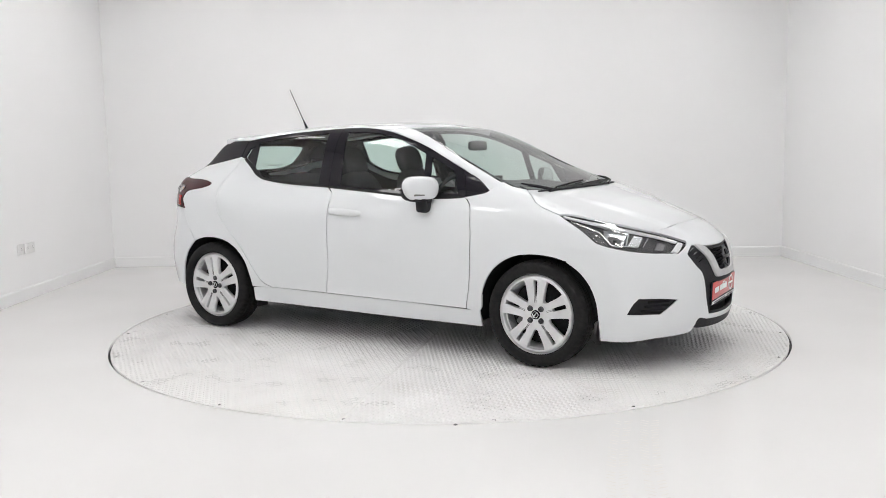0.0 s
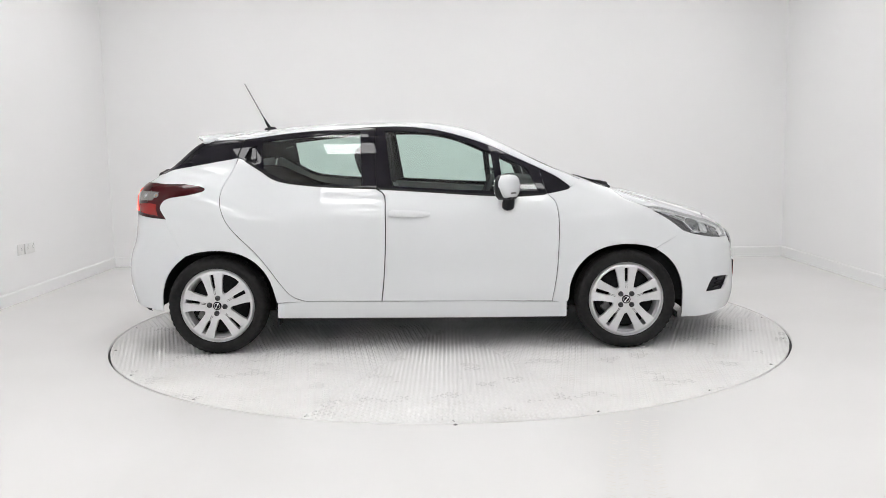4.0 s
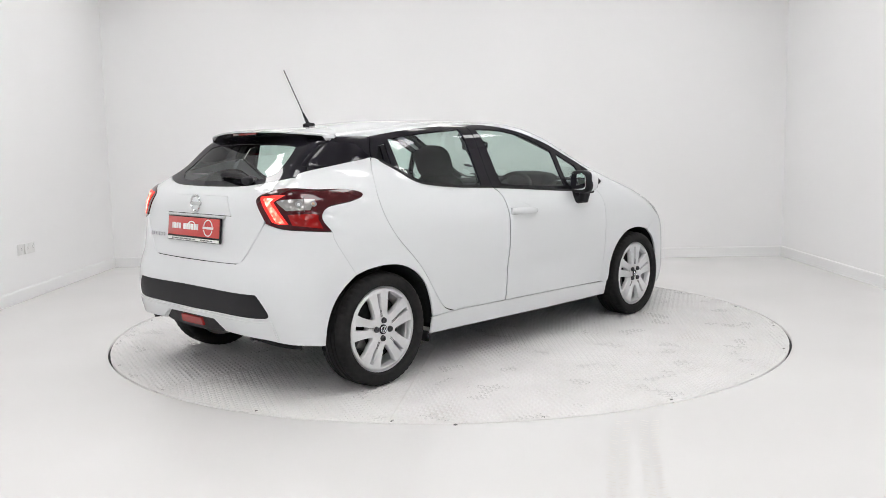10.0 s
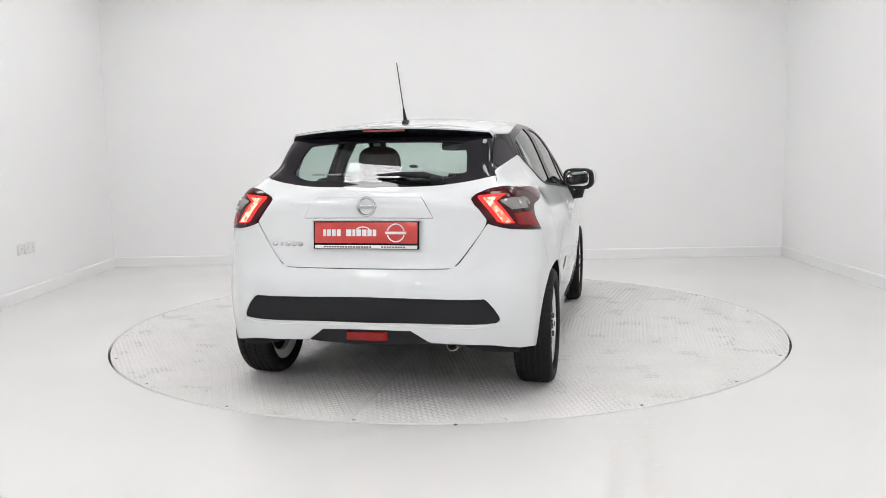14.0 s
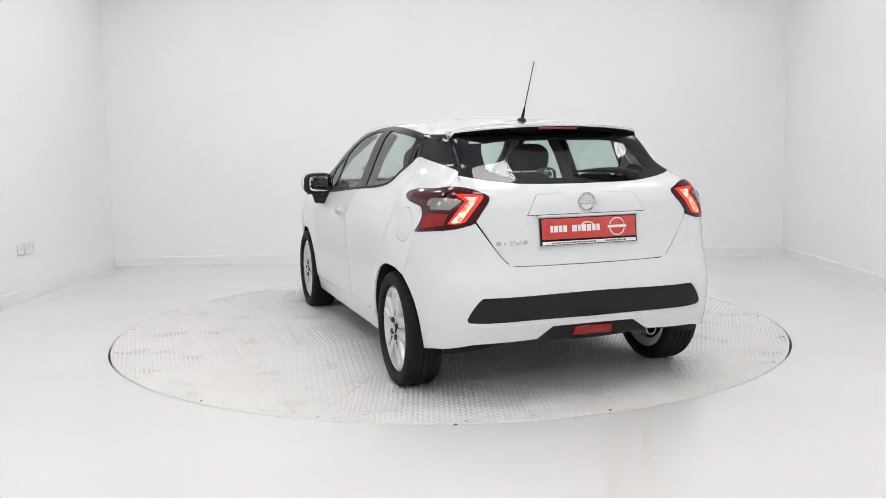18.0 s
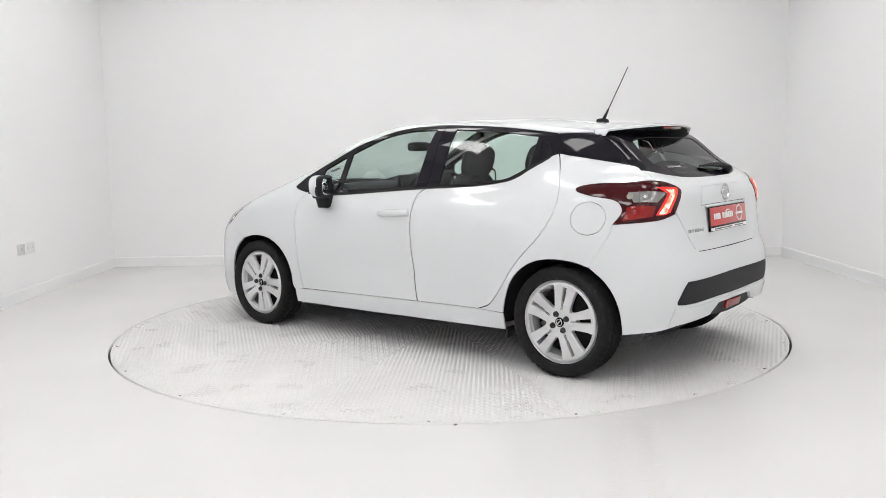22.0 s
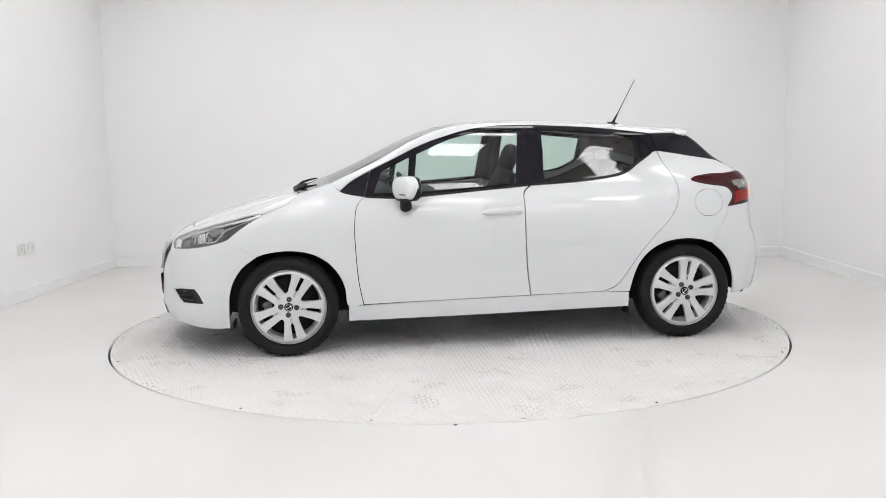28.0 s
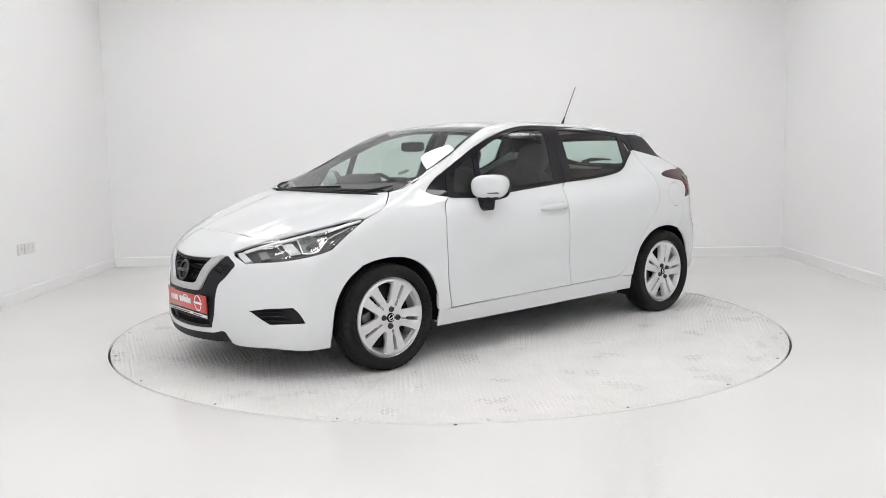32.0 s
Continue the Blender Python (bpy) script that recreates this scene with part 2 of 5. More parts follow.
def shell(name, outer, holes, place, mat, parent, label="", step=.03, depth=.012, gap=.0025, lift=0.0, edge=None):
    """A curved sheet: a flat outline laid on the surface that place() gives, with turned-in edges."""
    outer = inset(outer, gap)
    holes = [inset(h, -gap) for h in holes]
    uv, fs, loops = fill(outer, holes, step, edge)
    p, n = place(uv)
    p = p + n * (lift(uv)[:, None] if callable(lift) else lift)
    e1, e2 = p[fs[:, 1]] - p[fs[:, 0]], p[fs[:, 2]] - p[fs[:, 0]]
    flip = np.sum(np.cross(e1, e2) * n[fs[:, 0]], 1) < 0
    fs[flip] = fs[flip][:, ::-1]
    verts, faces, nor = [p], fs.tolist(), [n]
    k = len(p)
    used = set(map(tuple, np.vstack([fs[:, [0, 1]], fs[:, [1, 2]], fs[:, [2, 0]]]).tolist()))
    if depth:
        for lp in loops:
            m = len(lp)
            a, na = p[lp], n[lp]
            t = np.roll(a, -1, 0) - np.roll(a, 1, 0)
            out = np.cross(t, na)
            if (lp[0], lp[1]) not in used:
                out = -out
            out /= np.maximum(np.linalg.norm(out, axis=1, keepdims=True), 1e-9)
            verts += [a, a - na * depth]
            nor += [out * .8 + na * .6, out]
            for i in range(m):
                j = (i + 1) % m
                quad = [k + i, k + m + i, k + m + j, k + j]
                faces.append(quad if (lp[0], lp[1]) in used else quad[::-1])
            k += 2 * m
    nor = np.vstack(nor)
    nor /= np.linalg.norm(nor, axis=1, keepdims=True)
    return put(name, mesh_of(name, np.vstack(verts), faces, mat, nor), parent, label)


def flat_place(uv):
    p = np.column_stack([uv, np.zeros(len(uv))])
    return p, np.tile((0., 0., 1.), (len(uv), 1))


# ---- body form: x forward from the rear axle, y to the left, z up ----
def curve(*pts, soft=.02):
    """A smooth function through (x, value) pairs, rounded over the length soft and held level beyond its ends."""
    xs, ys = np.array(pts, float).T
    ms = np.gradient(ys, xs)

    def through_points(x):
        x0 = np.clip(x, xs[0], xs[-1])
        i = np.clip(np.searchsorted(xs, x0) - 1, 0, len(xs) - 2)
        w = xs[i + 1] - xs[i]
        u = (x0 - xs[i]) / w
        inside = ((2 * u ** 3 - 3 * u * u + 1) * ys[i] + (u ** 3 - 2 * u * u + u) * w * ms[i]
                  + (3 * u * u - 2 * u ** 3) * ys[i + 1] + (u ** 3 - u * u) * w * ms[i + 1])
        return inside + np.where(x < xs[0], ms[0], ms[-1]) * (x - x0)
    step = soft / 24
    dense = np.arange(xs[0] - 3 * soft, xs[-1] + 3 * soft + step, step)
    bell = np.exp(-.5 * (np.arange(-72, 73) * step / soft) ** 2)
    level = np.convolve(through_points(dense), bell / bell.sum(), "valid")
    spots = dense[72:-72]
    return lambda x: np.interp(np.asarray(x, float), spots, level)


def smax(a, b, k):
    h = np.clip(0.5 + 0.5 * (a - b) / k, 0, 1)
    return b * (1 - h) + a * h + k * h * (1 - h)


half_width = curve((0.10, .775), (.20, .812), (.30, .832), (.45, .845), (.60, .852), (.75, .854), (.86, .843), (.94, .806),
                   (1.0, .764), (1.1, .719), (1.2, .678), (1.3, .632), (1.4, .575), (1.5, .51), soft=.028)
plan_trim = curve((-.7, -.12), (-.5, -.070), (-.3, -.034), (-.05, -.004), (.25, .003), (1.0, 0), (1.8, -.004), (2.3, -.014), (2.8, -.04), (3.3, -.11), soft=.14)
top_line = curve((-.45, 1.265), (-.22, 1.330), (0, 1.368), (.25, 1.400), (.52, 1.426), (.88, 1.437), (1.2, 1.434), (1.42, 1.416), (1.6, 1.369),
                 (1.8, 1.285), (2.05, 1.160), (2.3, 1.054), (2.46, .997), (2.6, .957), (2.84, .888), (3.03, .828), (3.2, .762), (3.32, .70), (3.5, .58), soft=.045)
top_bow = curve((0, .0), (1.2, .0), (1.5, .02), (1.9, .10), (2.3, .18), (2.6, .12), (3.0, .15), (3.4, .2), soft=.1)
top_crown = curve((-.4, .10), (0, .110), (.3, .125), (.6, .135), (1.0, .135), (1.3, .10), (1.6, .03), (2.0, .0), (2.35, -.03), (2.6, .02), (2.9, .07), (3.3, .10), soft=.1)
nose = curve((.05, 3.27), (.14, 3.34), (.24, 3.383), (.40, 3.388), (.55, 3.376), (.66, 3.352), (.75, 3.30), (.9, 3.2), soft=.016)
tail = curve((.15, -.50), (.25, -.59), (.36, -.63), (.50, -.65), (.62, -.635), (.70, -.605), (.80, -.590), (.92, -.575), (1.0, -.56),
             (1.05, -.525), (1.09, -.46), (1.15, -.37), (1.25, -.25), (1.32, -.175), (1.4, -.10), soft=.014)
blend = curve((-.4, .03), (.1, .035), (.5, .06), (1.2, .09), (1.7, .05), (2.2, .04), (2.5, .06), (3.0, .12), (3.4, .12), soft=.12)

# the glasshouse draws in towards the tail, above wide haunches
cabin_taper = curve((-.6, -.135), (-.24, -.088), (.11, -.034), (.45, -.006), (.8, 0), (1.4, 0), soft=.08)


def form(p):
    """Negative inside the body, positive outside."""
    x, y, z = p[..., 0], np.abs(p[..., 1]), p[..., 2]
    haunch = .036 * np.exp(-((x + .17) / .27) ** 2 - ((z - .995) / .080) ** 2)
    arch = .016 * (np.exp(-(((x - 2.52) / .42) ** 2 + ((z - .45) / .3) ** 2)) + np.exp(-(((x - 0) / .42) ** 2 + ((z - .45) / .3) ** 2)))
    scoop = -.014 * np.exp(-((x - 1.35) / .65) ** 2 - ((z - .50 + .05 * (x - 1.3)) / .10) ** 2)
    rise = np.clip((z - 1.035) / .15, 0, 1)
    draw_in = cabin_taper(x) * rise * rise * (3 - 2 * rise)
    side = y - (half_width(z) + plan_trim(x) + draw_in + haunch + arch + scoop)
    top = (z - (top_line(x + top_bow(x) * y * y) - top_crown(x) * y * y)) * .95
    crease = .30 + .16 * np.clip((3.2 - x) / .75, 0, 1)
    bulge = .010 / (1 + np.exp(-(crease - y) / .012)) * np.clip((x - 2.5) / .25, 0, 1) * np.clip((3.30 - x) / .12, 0, 1)
    top = top - bulge
    front = x - (nose(z) - .46 * y ** 2 - .19 * y ** 4)
    rear = (tail(z) + .07 * y ** 2 + .95 * y ** 8) - x
    f = smax(side, top, blend(x))
    f = smax(f, front, .07)
    return smax(f, rear * np.where(z > 1.06, .7, 1.0), .045)


def cast(o, d, far=2.2):
    """Where rays from inside meet the body form."""
    lo, hi = np.zeros(len(o)), np.full(len(o), far)
    for _ in range(34):
        mid = (lo + hi) / 2
        inside = form(o + d * mid[:, None]) < 0
        lo, hi = np.where(inside, mid, lo), np.where(inside, hi, mid)
    return o + d * lo[:, None]


def normals(p):
    g = np.stack([form(p + e) - form(p - e) for e in np.eye(3) * 2e-3], -1)
    return g / np.linalg.norm(g, axis=-1, keepdims=True)


# ---- the room ----
def slab(name, sx, sy, sz, at, mat, label, category):
    ob = put(name, bm_mesh(name, box(sx, sy, sz, at=at), mat))
    return tagged(ob, label, category, kind="structure")


WX, WY = X_RIGHT - X_LEFT, Y_BACK - Y_NEAR
MX, MY = (X_LEFT + X_RIGHT) / 2, (Y_BACK + Y_NEAR) / 2
slab("wall_west", .2, WY + .4, Z_CEIL, (X_LEFT - .1, MY, Z_CEIL / 2), wall_paint, "plain matt white studio wall with power sockets", "wall")
slab("wall_east", .2, WY + .4, Z_CEIL, (X_RIGHT + .1, MY, Z_CEIL / 2), wall_paint, "plain matt white studio wall", "wall")
slab("wall_north", WX, .2, Z_CEIL, (MX, Y_BACK + .1, Z_CEIL / 2), wall_paint, "plain matt white studio back wall", "wall")
slab("wall_south", WX, .2, Z_CEIL, (MX, Y_NEAR - .1, Z_CEIL / 2), wall_paint, "plain white wall closing the studio", "wall")
slab("ceiling", WX + .4, WY + .4, .15, (MX, MY, Z_CEIL + .075), ceiling_paint, "white studio ceiling with recessed light panels", "ceiling")


def skirting(name, length, at, turn):
    """A skirting board with a small bevel along its upper edge."""
    bm = bmesh.new()
    prof = [(0, 0), (.014, 0), (.014, .092), (.011, .102), (.004, .106), (0, .106)]
    ends = [[bm.verts.new((s * length / 2, -d, z)) for d, z in prof] for s in (-1, 1)]
    for i in range(len(prof)):
        j = (i + 1) % len(prof)
        bm.faces.new((ends[0][i], ends[0][j], ends[1][j], ends[1][i]))
    bm.faces.new(ends[0])
    bm.faces.new(ends[1][::-1])
    ob = put(name, bm_mesh(name, bm, skirting_paint), m=pose(*at, 0, 0, turn))
    tagged(ob, "white painted skirting board along the wall", "skirting board", kind="structure")


skirting("baseboard_north", WX - .002, (MX, Y_BACK, 0), 0)
skirting("baseboard_west", WY - .034, (X_LEFT, MY, 0), 90)
skirting("baseboard_east", WY - .034, (X_RIGHT, MY, 0), -90)

# the floor, with a round opening for the turntable
ring = np.array([(TABLE[0] + (TABLE_R + .014) * math.cos(a), TABLE[1] + (TABLE_R + .014) * math.sin(a)) for a in np.linspace(0, 2 * math.pi, 240, endpoint=False)])
rim_box = np.array([(X_LEFT - .1, Y_NEAR - .1), (X_RIGHT + .1, Y_NEAR - .1), (X_RIGHT + .1, Y_BACK + .1), (X_LEFT - .1, Y_BACK + .1)])
floor = shell("floor", rim_box, [ring], flat_place, floor_paint, None, step=.5, depth=.05, gap=0.0, edge=.06)
tagged(floor, "glossy white painted studio floor with faint tyre marks", "floor", kind="structure")
pit = put("turntable_pit", bm_mesh("turntable_pit", spin([(0, -.05), (TABLE_R + .2, -.05)], 96, "z"), pit_black), m=pose(*TABLE, 0))
tagged(pit, "dark recess under the turntable's rim gap", "floor recess", kind="structure")


# black ring added in the rim gap; its colour stands for the gap's shade
shade_ring = put("rim_gap_shade", bm_mesh("rim_gap_shade", spin([(TABLE_R - .004, -.03), (TABLE_R + .0005, -.020), (TABLE_R + .0135, -.018), (TABLE_R + .0135, -.03)], 180, "z"), pit_black), m=pose(*TABLE, 0))
tagged(shade_ring, "thin black ring added as shade in the turntable's rim gap", "seal", kind="structure")

# faint tyre marks on the floor and a bolt at the turntable's rim
marks = bmesh.new()
for lane in (0.0, .16):
    for k in range(46):
        u = k / 45
        x, y = .56 + .27 * u ** 1.6 + lane * (1 - .25 * u), 2.45 + 1.45 * u
        if random.random() < .12:
            continue
        for side_s in (-1, 1):
            w, h, a = .032 + .012 * random.random(), .009, side_s * .5 - .25 * u
            c, s = math.cos(a), math.sin(a)
            ox = x + side_s * .024
            marks.faces.new([marks.verts.new((ox + c * p - s * q, y + s * p + c * q, .0006)) for p, q in ((-w / 2, -h / 2), (w / 2, -h / 2), (w / 2, h / 2), (-w / 2, h / 2))])
tagged(put("tyre_marks", bm_mesh("tyre_marks", marks, mark_grey)), "faint grey tyre tread marks on the floor", "tyre marks", kind="stuff")
tagged(put("floor_bolt", bm_mesh("floor_bolt", spin([(0, .004), (.006, .004), (.008, .001), (.011, 0)], 14, "z"), socket_dark, True), m=pose(.043, TABLE[1] - TABLE_R - .020, 0)), "small dark bolt head beside the turntable rim", "bolt")

# power sockets on the left wall
def socket(y0, y1, z0, z1, outlets):
    thing = tagged(new("wall_socket"), "white plastic power socket plate on the wall", "socket", "wall sockets")
    thing.matrix_basis = pose(X_LEFT, (y0 + y1) / 2, (z0 + z1) / 2)
    w, h = y1 - y0, z1 - z0
    part("plate", box(.012, w, h, .003, at=(.006, 0, 0)), socket_plastic, thing)
    for k in range(outlets):
        y = (k + .5) / outlets * w - w / 2
        for dy, dz, sy, sz in ((-.011, .006, .006, .004), (.011, .006, .006, .004), (0, .022, .004, .007)):
            part("slot", box(.002, sy, sz, at=(.0125, y + dy, dz - .01)), socket_dark, thing)
        part("switch", box(.004, .012, .02, .001, at=(.0135, y + .02, h / 2 - .018)), socket_plastic, thing)


socket(7.335, 7.442, .396, .488, 1)
socket(7.462, 7.640, .393, .486, 2)

# LED panels
panel_mesh = bm_mesh("diffuser", box(.50, .50, .008, at=(0, 0, -.008)), led_panel)
frame_bm = bmesh.new()
for sx, sy, x, y in ((.53, .015, 0, .2575), (.53, .015, 0, -.2575), (.015, .50, .2575, 0), (.015, .50, -.2575, 0)):
    b2 = box(sx, sy, .014, at=(x, y, -.007))
    tmp = bpy.data.meshes.new("tmp")
    b2.to_mesh(tmp)
    b2.free()
    frame_bm.from_mesh(tmp)
    bpy.data.meshes.remove(tmp)
frame_mesh = bm_mesh("panel_frame", frame_bm, panel_frame_metal)
for px in PANEL_XS:
    for py in PANEL_YS:
        lamp = tagged(new("ceiling_light"), "square white LED panel light in the ceiling", "ceiling light", "ceiling light panels")
        lamp.matrix_basis = pose(px, py, Z_CEIL)
        put("diffuser", panel_mesh, lamp)
        put("panel_frame", frame_mesh, lamp)

# ---- the turntable: ten tread plates ----
table = tagged(new("turntable"), "round white-painted steel tread plate turntable set in the floor", "turntable")
SECTOR = math.pi / 5
for k in range(10):
    a0, a1 = k * SECTOR, (k + 1) * SECTOR
    pts = [(.0, .0)] + [(TABLE_R * math.cos(a), TABLE_R * math.sin(a)) for a in np.linspace(a0, a1, 25)]
    plate = np.array(pts)
    shell("tread_plate", plate, [], flat_place, plate_paint, table, step=.4, depth=.02, gap=.0021, edge=.1)
screw_mesh = bm_mesh("rim_screw", spin([(0, .003), (.005, .003), (.0085, .001), (.010, 0)], 12, "z"), socket_dark, True)
for k in range(20):
    a = radians(18 * k + .4)
    put("rim_screw", screw_mesh, table, m=pose(2.25 * math.cos(a), 2.25 * math.sin(a), 0))
# studs of the tread: slim lozenges, turned in alternate directions, laid along each plate
cell, stud_v, stud_f, count = .0255, [], [], 0
base = np.array([(-.0155, 0, 0), (0, -.0056, 0), (.0155, 0, 0), (0, .0056, 0), (-.008, 0, .0048), (.008, 0, .0048)])
tris = np.array([(0, 1, 4), (1, 5, 4), (1, 2, 5), (2, 3, 5), (3, 4, 5), (3, 0, 4)])
gi, gj = np.meshgrid(np.arange(0, 92), np.arange(-32, 32), indexing="ij")
for k in range(10):
    mid = (k + .5) * SECTOR
    turn = mid + (math.pi / 2 if k % 2 else 0)
    gx, gy = (gi + .5) * cell, (gj + .5) * cell
    r, ang = np.hypot(gx, gy), np.arctan2(gy, gx)
    ok = (r < TABLE_R - .012) & (np.abs(ang) < SECTOR / 2) & (np.abs(r * np.sin(SECTOR / 2 - np.abs(ang))) > .012)
    x, y, par = gx[ok], gy[ok], ((gi + gj) % 2)[ok]
    c, s = np.cos(mid), np.sin(mid)
    wx, wy = c * x - s * y, s * x + c * y
    th = turn + np.where(par == 1, math.pi / 4, -math.pi / 4)
    ct, st = np.cos(th)[:, None], np.sin(th)[:, None]
    v = np.empty((len(x), 6, 3))
    v[:, :, 0] = wx[:, None] + ct * base[:, 0] - st * base[:, 1]
    v[:, :, 1] = wy[:, None] + st * base[:, 0] + ct * base[:, 1]
    v[:, :, 2] = base[:, 2]
    stud_v.append(v.reshape(-1, 3))
    stud_f.append((tris[None] + (count + np.arange(len(x)) * 6)[:, None, None]).reshape(-1, 3))
    count += len(x) * 6
stud_v, stud_f = np.vstack(stud_v), np.vstack(stud_f)
sm = bpy.data.meshes.new("tread_studs")
sm.vertices.add(len(stud_v))
sm.vertices.foreach_set("co", stud_v.ravel())
sm.loops.add(stud_f.size)
sm.loops.foreach_set("vertex_index", stud_f.ravel().astype(np.int32))
sm.polygons.add(len(stud_f))
sm.polygons.foreach_set("loop_start", np.arange(0, stud_f.size, 3, dtype=np.int32))
sm.update(calc_edges=True)
sm.materials.append(stud_paint)
tagged(put("tread_studs", sm, table), kind="stuff")

# ---- laying sheets on the body form ----
def P3(x, y, z):
    return np.array((x, y, z), float)


def S(x, z, s):
    """The point of the flank at x, z on the side s."""
    return cast(np.array([(x, 0, z)], float), np.array([(0, s, 0)], float))[0]


def N(y, z):
    """The point of the nose at y, z."""
    return cast(np.array([(2.2, y, z)], float), np.array([(1, 0, 0)], float))[0]


def R(y, z):
    """The point of the tail at y, z."""
    return cast(np.array([(.35, y, z)], float), np.array([(-1, 0, 0)], float))[0]


def T(x, y):
    """The point of the upper side at x, y."""
    return cast(np.array([(x, y, .6)], float), np.array([(0, 0, 1)], float))[0]


def wrap_flank(uv):
    a = uv[:, 1] / .8
    o = np.column_stack([uv[:, 0], np.zeros(len(uv)), np.full(len(uv), .7)])
    p = cast(o, np.column_stack([np.zeros(len(uv)), np.sin(a), np.cos(a)]), 1.3)
    return p, normals(p)


def flat_flank(p):
    return np.column_stack([p[:, 0], .8 * np.arctan2(p[:, 1], p[:, 2] - .7)])


def ball(cx, cz, way):
    def wrap(uv):
        az, el = uv[:, 0] / .85, uv[:, 1] / .85
        d = np.column_stack([way * np.cos(el) * np.cos(az), np.cos(el) * np.sin(az), np.sin(el)])
        p = cast(np.tile((cx, 0., cz), (len(uv), 1)), d, 1.6)
        return p, normals(p)

    def flat(p):
        d = p - np.array((cx, 0, cz))
        return .85 * np.column_stack([np.arctan2(d[:, 1], way * d[:, 0]), np.arcsin(d[:, 2] / np.linalg.norm(d, axis=1))])
    return wrap, flat


wrap_nose, flat_nose = ball(2.45, .5, 1)
wrap_tail, flat_tail = ball(.15, .78, -1)


def wrap_top(uv):
    o = np.column_stack([uv, np.full(len(uv), .6)])
    p = cast(o, np.tile((0., 0., 1.), (len(uv), 1)), 1.3)
    return p, normals(p)


def flat_top(p):
    return p[:, :2]


WRAPS = {"flank": (wrap_flank, flat_flank), "nose": (wrap_nose, flat_nose), "tail": (wrap_tail, flat_tail), "top": (wrap_top, flat_top)}


def sheet(name, where, outline, mat, parent, label="", holes=(), **more):
    wrap, flat = WRAPS[where]
    return shell(name, flat(outline), [flat(h) for h in holes], wrap, mat, parent, label, **more)


def sides(fn, s, pts):
    q = np.array(pts, float)
    return list(cast(np.column_stack([q[:, 0], np.zeros(len(q)), q[:, 1]]), np.tile((0., s, 0.), (len(q), 1))))


# ---- the car ----
car = tagged(new("car"), "glossy white five-door hatchback parked on the turntable", "car")


def arch_arc(cx, a0, a1, n=13, grow=0.0):
    """A wheel arch: a slightly square-shouldered half round."""
    pw = lambda v: math.copysign(abs(v) ** (2 / 2.25), v)
    return [(cx + (.356 + grow) * pw(math.cos(radians(a))), .30 + (.350 + grow) * pw(math.sin(radians(a)))) for a in np.linspace(a0, a1, n)]


R_ARCH = arch_arc(.006, 180, 0)
F_ARCH = arch_arc(2.526, 180, 0)
BELT = [(2.195, 1.003), (2.04, .963), (1.86, .954), (1.72, .9585), (1.51, .9734), (1.34, .9867), (.995, 1.011), (.66, 1.0305), (.44, 1.0572), (.35, 1.0871), (.28, 1.1315), (.17, 1.1966), (.12, 1.2133)]
RAIL = [(.16, 1.3269), (.24, 1.337), (.5, 1.366), (.79, 1.385), (.975, 1.394), (1.15, 1.393), (1.33, 1.374), (1.51, 1.331), (1.69, 1.269), (1.86, 1.189), (2.0, 1.124), (2.11, 1.067), (2.195, 1.003)]
B_GAP = [(1.002, 1.011), (1.046, .966), (1.052, .87), (1.052, .75), (1.046, .61), (1.034, .45), (1.018, .318)]
F_GAP = [(2.048, .9626), (2.098, .905), (2.114, .77), (2.110, .63), (2.098, .46), (2.070, .301)]
R_GAP = [(.125, 1.2123), (.082, 1.11), (.040, 1.01), (.042, .91), (.102, .79), (.272, .61), (.405, .425), (.468, .357), (.55, .324)]


